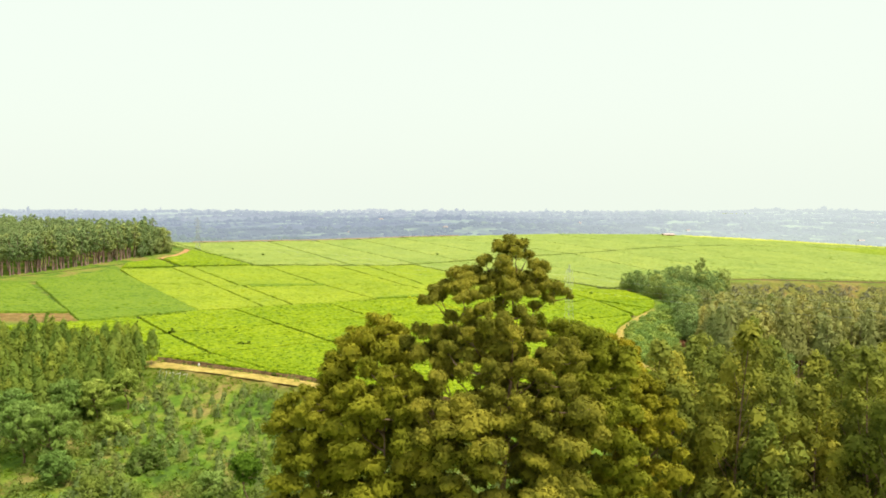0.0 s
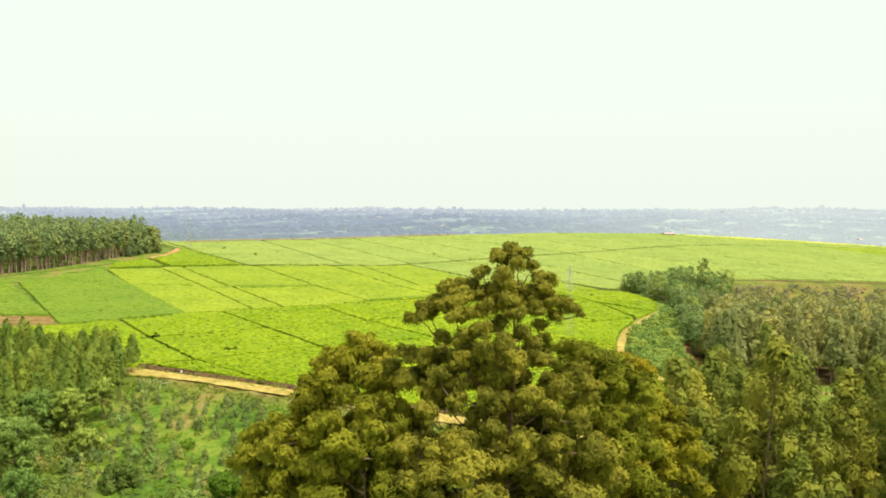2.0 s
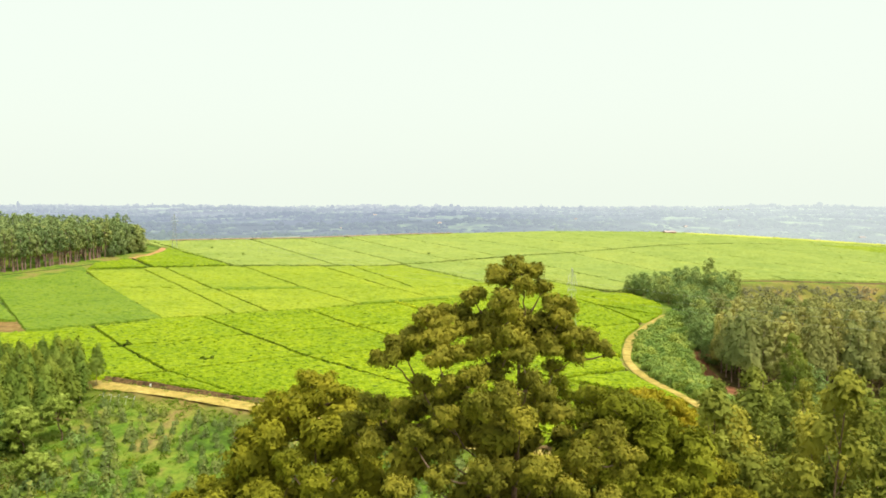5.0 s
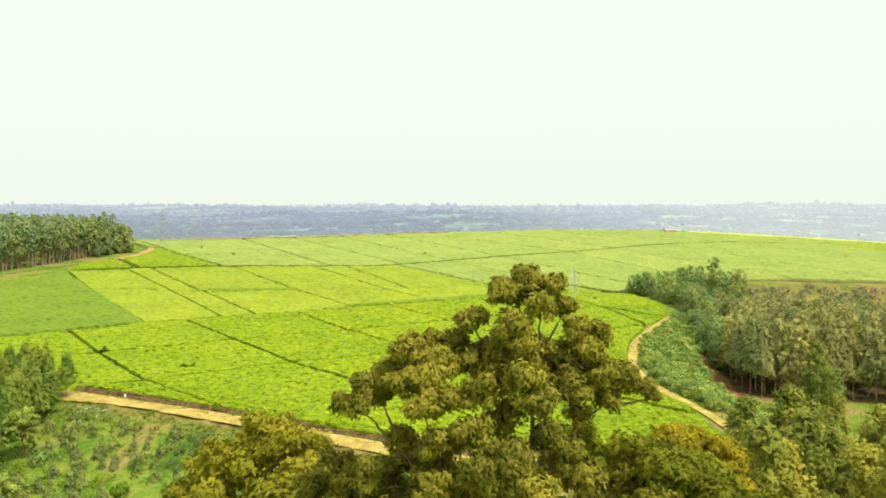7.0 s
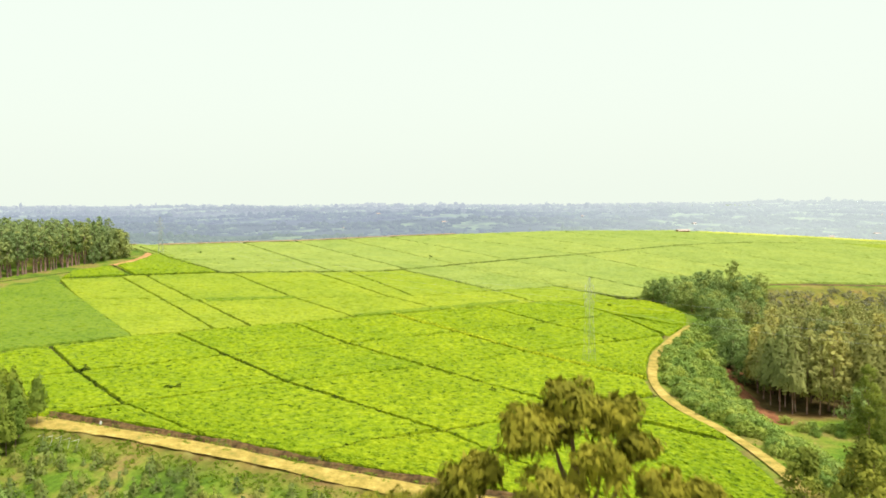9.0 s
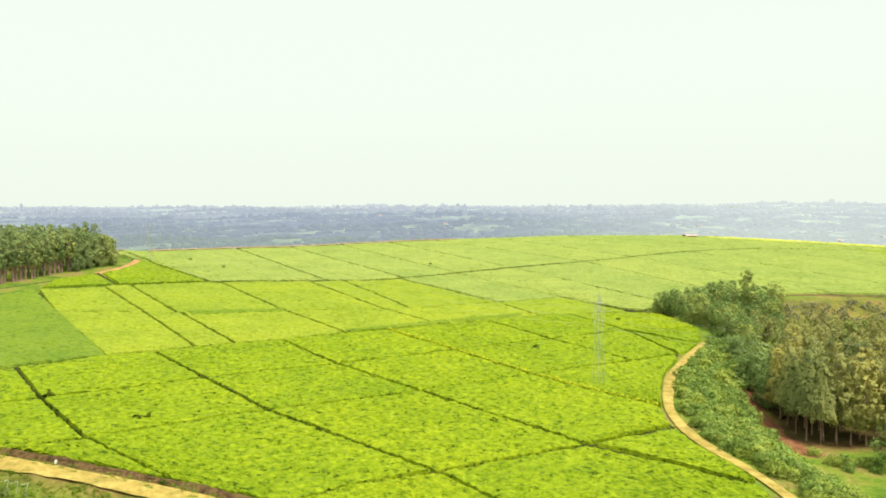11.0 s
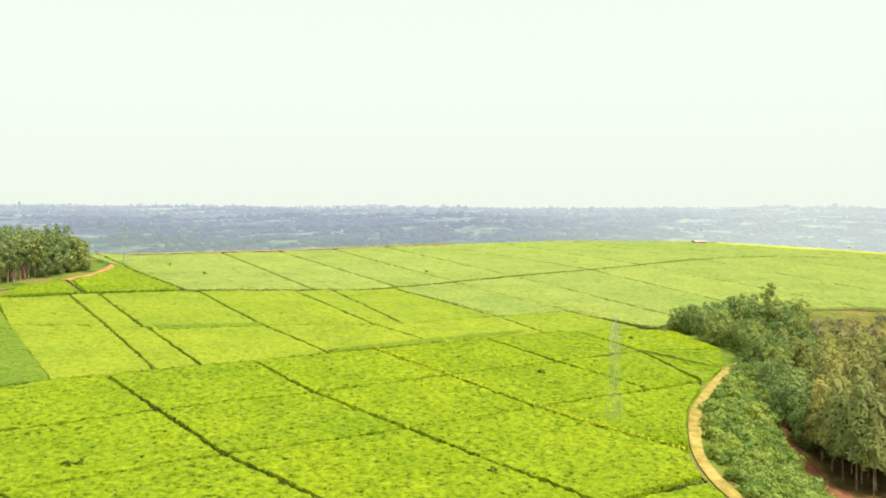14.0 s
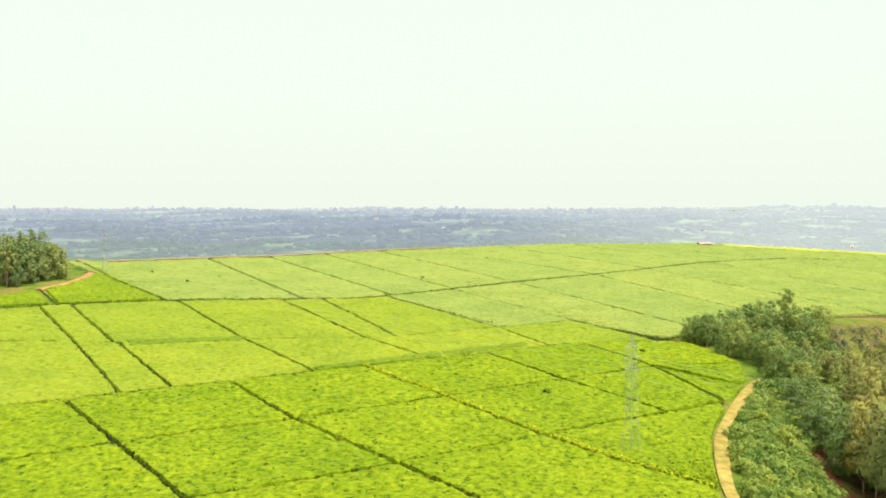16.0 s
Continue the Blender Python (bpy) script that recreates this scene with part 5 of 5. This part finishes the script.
# rounded broadleaf trees on the near western slope: x, y, height of the top, half width
for k, (x, y, top, w) in enumerate([(-79.5, 168.5, 14.6, 4.6), (-73.6, 169.5, 14.4, 3.6), (-69, 174.5, 15.4, 2.6), (-71.5, 146, 14.6, 4.8), (-77.5, 147, 15.0, 4.2), (-67.6, 139, 8.2, 3.0), (-65.7, 158.8, 9.4, 2.8),
                                     (-54.6, 147, 6.6, 3.6), (-63.6, 150, 3.4, 3.2), (-48, 162.7, 5.8, 2.4), (-50, 150, 3.4, 2.8), (-32.5, 131, 10.2, 2.2), (-40, 138, 5.0, 2.8), (-86, 160, 14.5, 4.6), (-60, 136, 4.6, 3.0)]):
    tree = great_tree("broadleaf_tree", (x, y), (x + 0.2, y, top - 1.0), dome_heads(40 + k, x, y, top, w, int(8 + 3.2 * w), 0.5 + 0.22 * w), crown_clumps(60 + k, x, y, [(top - 0.5 * w, 0.7 * w), (top - 1.3 * w, 0.8 * w), (top - 2.2 * w, 0.6 * w)], 14, 0.34 * w, 0.4),
                      int(2600 * w), 0.34, LEAF_THICKET if k in (7, 8, 14) else LEAF_GRASS if k in (9, 11) else LEAF_BROAD, 0.10 + 0.03 * w, 70 + k, "rounded broadleaf tree with light green clumped top" if w > 3 else "small rounded light green broadleaf tree", 0.4)
    tagged(tree, group="broadleaf trees on the slope")

# saplings on the cleared slope
SAPLING = [cone_tree(rng, 2.6, 0.0, 0.95, 150, 0.26, LEAF_SAPLING, BARK_RED, 0.04, 0.7) for _ in range(5)]


def on_slope(x, y):
    f = np.interp(x, FRONT_X, FRONT_Y) - y
    return 10 < f and x > -70 + 0.1 * (190 - y) and x < 18 and y > 108 and (math.sin(x * 0.19 + 1) + math.sin(y * 0.23 + x * 0.05) > -0.75 or f < 26)


sap = scatter(rng, (-72, 20), (108, 192), 3.0, on_slope, 0.48)
stand("sapling", SAPLING, sap, "small bushy dark green eucalyptus sapling", "saplings on the cleared slope", rng, (0.6, 1.4), 5.0, single=290, mass="sapling_mass")


def undergrowth(name, n, area, mat, size, height, blade, keep, seed, label, per=26):
    """Low growth as one mass: many small tufts of blades."""
    rng = np.random.RandomState(seed)
    x, y = rng.uniform(*area[0], n), rng.uniform(*area[1], n)
    ok = keep(x, y)
    x, y = x[ok], y[ok]
    s = rng.uniform(0.5, 1.3, len(x))
    cl = np.stack([x, y, ground(x, y) + height * 0.35 * s, size * s, height * 0.6 * s], 1)
    me = mesh_from(name, *leaves(rng, cl, len(x) * per, blade, -0.2, 0.35, 0.5), mat)
    return tagged(new(name, me), label, "undergrowth", kind="stuff")


def front_of(x, y):
    return np.interp(x, FRONT_X, FRONT_Y) - y


undergrowth("grass", 2600, ((-95, 40), (85, 192)), LEAF_GRASS, 0.9, 0.6, 0.35, lambda x, y: (front_of(x, y) > 11) & (np.sin(x * 0.11 + 2) + np.sin(y * 0.13) > -0.7), 51, "tufts of bright green grass on the slope", 22)
undergrowth("dry_scrub", 520, ((-80, 30), (100, 185)), LEAF_GOLD, 1.0, 1.0, 0.32, lambda x, y: (front_of(x, y) > 13) & (np.sin(x * 0.13 + 4) + np.sin(y * 0.19 + 2) > 0.5), 55, "dry yellowish scrub on the slope", 40)
undergrowth("slope_scrub", 900, ((-95, 40), (80, 175)), LEAF_SHRUB, 1.4, 1.6, 0.45, lambda x, y: (front_of(x, y) > 22) & (np.sin(x * 0.17) + np.sin(y * 0.21 + 1) > 0.1), 52, "low green scrub among saplings", 60)
undergrowth("thicket", 1250, ((-105, 12), (95, 172)), LEAF_THICKET, 1.8, 2.4, 0.42, lambda x, y: (y < 146 + 8 * np.sin(x * 0.15)) | (x < -63 - 0.2 * (y - 140)), 57, "dense dark green thicket at the foot of the slope", 100)
undergrowth("wood_scrub", 500, ((15, 130), (80, 215)), LEAF_SHRUB, 1.8, 2.2, 0.55, lambda x, y: (x > np.interp(y, TRACK_Y, TRACK_X) + 8) & (y > 146) & ~((x > 66) & (y > 196) & (y < 216)), 53, "green scrub below the near wood", 60)
undergrowth("low_shrubs", 4600, ((112, 300), (335, 402)), LEAF_HEATH, 1.2, 1.8, 0.6, lambda x, y: (y < np.interp(x, WOOD_X, WOOD_Y) - 8) & (y > np.interp(x, WOOD_X, WOOD_Y) - 46), 54, "low grey-green shrubs in cleared ground", 16)

undergrowth("verge_grass", 12000, ((-80, 56), (150, 204)), LEAF_GRASS, 0.4, 0.4, 0.24, lambda x, y: ((front_of(x, y) > -0.6) & (front_of(x, y) < 2.5) & (np.sin(x * 0.5) + np.sin(x * 1.3 + y) > -0.2)) | ((front_of(x, y) > 6.0 + 0.8 * np.sin(x * 0.4)) & (front_of(x, y) < 12)), 56, "grass tufts along the track verges", 14)
undergrowth("track_verge", 700, ((46, 96), (158, 305)), LEAF_GRASS, 0.6, 0.6, 0.3, lambda x, y: (x - np.interp(y, TRACK_Y, TRACK_X) > 1.7) & (x - np.interp(y, TRACK_Y, TRACK_X) < 6), 58, "green weeds along the track", 24)

# bushes along the east track
BUSH = [gum(rng, 2.4, 0.0, 2.3, 18, 700, 0.31, LEAF_SHRUB, BARK, 0.08, 0.3, 0.5, 0.0, 0.7, 5) for _ in range(4)]
bush = scatter(rng, (50, 110), (160, 306), 2.7, lambda x, y: 2.6 < x - np.interp(y, TRACK_Y, TRACK_X) < np.interp(y, (160, 190, 212, 226, 242, 254, 269, 306), (12, 17, 23, 25, 22, 18, 16, 9)))
stand("bush", BUSH, bush, "leafy light green bush beside the track", "bushes along the track", rng, (0.55, 1.15), 6.0, "bush", single=290, mass="bush_mass")
stand("bush", BUSH, [(82, 229, 0.9), (85, 230, 0.8), (88, 228.5, 0.9), (91, 230, 0.7), (80.5, 234, 0.8), (84, 226, 0.7), (89, 225.5, 0.6)], "low green bush in the small meadow", "bushes along the track", rng, (0.8, 1.1), 6.0, "bush")
stand("broadleaf_tree", BROAD[:1], [(94, 226, 0.95)], "lone light green tree in a small meadow", "", rng, (0.99, 1.01))


# ---- pylons and lines ----
def bar(a, b_, w):
    return tube([a, b_], [w, w], 4)


def pylon(x, y, height, turn, label, stout=1.0):
    z = float(ground(x, y))
    ob = new("pylon")
    tagged(ob, label, "pylon", "power line pylons")
    def half(h):
        u = h / height
        return 1.15 * (1 - u / 0.62) + 0.65 * u / 0.62 if u < 0.62 else 0.65 - 0.5 * (u - 0.62) / 0.38
    hs = [height * q for q in (0, 0.15, 0.28, 0.39, 0.48, 0.57, 0.64, 0.72, 0.79, 0.865, 0.94, 1)]
    corner = lambda h, i: (half(h) * (1, 1, -1, -1)[i], half(h) * (1, -1, -1, 1)[i], h)
    for i in range(4):
        part("leg", mesh_from("leg", *tube([corner(h, i) for h in hs], [0.036 * stout] * len(hs), 4), STEEL), ob)
    for i in range(4):
        j = (i + 1) % 4
        p = []
        for k in range(len(hs) - 1):
            p += [bar(corner(hs[k], i), corner(hs[k + 1], j), 0.012 * stout), bar(corner(hs[k], j), corner(hs[k + 1], i), 0.012 * stout), bar(corner(hs[k + 1], i), corner(hs[k + 1], j), 0.012 * stout)]
        tagged(part("lattice", mesh_from("lattice", *merge(p), STEEL), ob), kind="stuff")
    for h, s in ((height * 0.72, 1.5), (height * 0.81, 1.7), (height * 0.9, 1.3)):
        for side in (-1, 1):
            tip = (side * s, 0, h + 0.1)
            arm = part("crossarm", mesh_from("crossarm", *merge([bar((side * half(h), half(h), h), tip, 0.035), bar((side * half(h), -half(h), h), tip, 0.035), bar((side * half(h + 1), 0, h + 1), tip, 0.03)]), STEEL), ob)
            part("insulator", mesh_from("insulator", *tube([(side * s, 0, h + 0.1), (side * s, 0, h - 0.5), (side * s, 0, h - 1.1)], [0.05, 0.07, 0.05], 6), STEEL), arm)
    ob.matrix_basis = pose(x, y, z, 0, 0, turn)
    return [ob.matrix_basis @ Vector((side * s, 0, h - 1.1)) for h, s in ((height * 0.72, 1.5), (height * 0.81, 1.7), (height * 0.9, 1.3)) for side in (-1, 1)]


line_a = pylon(-136, 448, 18.5, 20, "galvanised steel lattice pylon beside the track", 2.0)
line_b = pylon(38.7, 251, 21.5, 30, "galvanised steel lattice pylon standing in tea")
line_c = [Vector((170, 132, 30)) + (p - line_b[0]) for p in line_b]


def wire(a, b_, sag):
    t = np.linspace(0, 1, 24)[:, None]
    p = np.array(a) * (1 - t) + np.array(b_) * t
    p[:, 2] -= sag * 4 * t[:, 0] * (1 - t[:, 0])
    me = mesh_from("power_line", *tube(p, np.full(24, 0.014), 4), STEEL)
    return tagged(new("power_line", me), "thin grey power cable hung between pylons", "power cable", "power cables")


for p, q, r in list(zip(line_a, line_b, line_c))[::2]:
    wire(p, q, 5.0)
    wire(q, r, 4.0)


# ---- small things ----
def raked_post(x, y, turn):
    """A whitewashed post with a slanting strut."""
    ob = new("marker_post")
    tagged(ob, "white wooden post with a slanting brace beside the track", "post", "white posts beside the track")
    part("post", mesh_from("post", *tube([(0, 0, -0.3), (0.05, 0, 1.0), (0.1, 0, 2.0)], [0.035, 0.03, 0.03], 6), WHITE), ob)
    part("brace", mesh_from("brace", *tube([(0.1, 0, 1.95), (-0.45, 0.05, 1.62), (-1.0, 0.1, 1.35)], [0.03, 0.03, 0.025], 6), WHITE), ob)
    ob.matrix_basis = pose(x, y, float(ground(x, y)), 0, 12, turn)


for k in range(5):
    raked_post(-67.2 + 1.75 * k, 189.3 - 0.55 * k, -10 + 6 * k)


def house(x, y, turn, w, d, h, rise, wall, roof, label, name="hut", level=None):
    ob = new(name)
    tagged(ob, label, "house", "far houses")
    bm = bmesh.new()
    bmesh.ops.create_cube(bm, size=1.0, matrix=Matrix.Translation((0, 0, h / 2)) @ Matrix.Diagonal((w, d, h, 1)))
    bmesh.ops.bevel(bm, geom=bm.edges[:], offset=0.05, segments=1)
    me = bpy.data.meshes.new("wall")
    bm.to_mesh(me)
    bm.free()
    me.materials.append(wall)
    part("wall", me, ob)
    o = 0.6
    v = [(-w / 2 - o, -d / 2 - o, h - 0.1), (w / 2 + o, -d / 2 - o, h - 0.1), (w / 2 + o, d / 2 + o, h - 0.1), (-w / 2 - o, d / 2 + o, h - 0.1), (-w / 2 - o, 0, h + rise), (w / 2 + o, 0, h + rise)]
    v += [(a, b_, c - 0.12) for a, b_, c in v]
    bm = bmesh.new()
    vs = [bm.verts.new(p) for p in v]
    for f in ((0, 1, 5, 4), (2, 3, 4, 5), (7, 6, 10, 11), (9, 8, 11, 10), (1, 0, 6, 7), (3, 2, 8, 9), (4, 3, 9, 10), (0, 4, 10, 6), (5, 1, 7, 11), (2, 5, 11, 8)):
        bm.faces.new([vs[i] for i in f])
    me = bpy.data.meshes.new("roof")
    bm.to_mesh(me)
    bm.free()
    me.materials.append(roof)
    part("roof", me, ob)
    bm = bmesh.new()
    bmesh.ops.create_cube(bm, size=1.0, matrix=Matrix.Translation((0, -d / 2 - 0.03, 1.0)) @ Matrix.Diagonal((1.0, 0.1, 2.0, 1)))
    me = bpy.data.meshes.new("door")
    bm.to_mesh(me)
    bm.free()
    me.materials.append(BARK)
    part("door", me, ob)
    ob.matrix_basis = pose(x, y, float(ground(x, y)) - 0.15 if level is None else level, 0, 0, turn)


house(183, 664, 12, 8.5, 5, 1.7, 0.9, WALL_RED, TIN, "small red hut with a pale tin roof on the hilltop")

for n, (fold, col, row, turn) in enumerate([(2, 205, 5, 10), (2, 330, 6, 30), (2, 352, 7, -30), (3, 290, 5, 15), (3, 402, 6, 0), (1, 390, 6, 12), (1, 372, 5, -20), (2, 240, 8, 25), (3, 215, 8, -10)]):
    p = FOLDS[fold][col, row]
    house(float(p[0]), float(p[1]), turn, 6 + 1.5 * (n % 3), 5, 2.4, 1.2, WHITE, TIN, "pale far farmhouse with a tin roof", "farmhouse", float(p[2]) + 1.0)

bm = bmesh.new()
bmesh.ops.create_cube(bm, size=1.0, matrix=Matrix.Translation((0, 0, 0.5)) @ Matrix.Diagonal((0.36, 0.32, 0.6, 1)))
bmesh.ops.bevel(bm, geom=bm.edges[:], offset=0.1, segments=2)
me = bpy.data.meshes.new("marker_stone")
bm.to_mesh(me)
bm.free()
me.materials.append(WHITE)
stone = tagged(new("marker_stone", me), "whitewashed boundary stone on the earth bank", "stone")
stone.matrix_basis = pose(-59.6, 195.6, float(ground(-59.6, 195.6)) + 0.1, 4, 6, 20)

DARK_BUSH = [gum(rng, 1.5, 0.0, 1.1, 10, 160, 0.32, LEAF_HEDGE, BARK, 0.06, 0.3, 0.5, 0.0, 0.7, 5) for _ in range(2)]
stand("dark_bush", DARK_BUSH, [(-54.8, 218.5, 1.1), (-53.2, 219, 0.8), (28, 286.4, 1.0), (-77.8, 231.2, 0.9), (-68, 231.5, 0.8), (-4, 460, 1.1), (-96, 430, 1.0), (-88, 447, 0.9), (-20, 214, 0.8), (13, 222, 0.8), (60, 330, 0.9), (-118, 452, 0.9)], "lone dark unpruned bush in the tea", "dark bushes in the tea", rng, (0.8, 1.15), 6.0, "bush", -0.15)
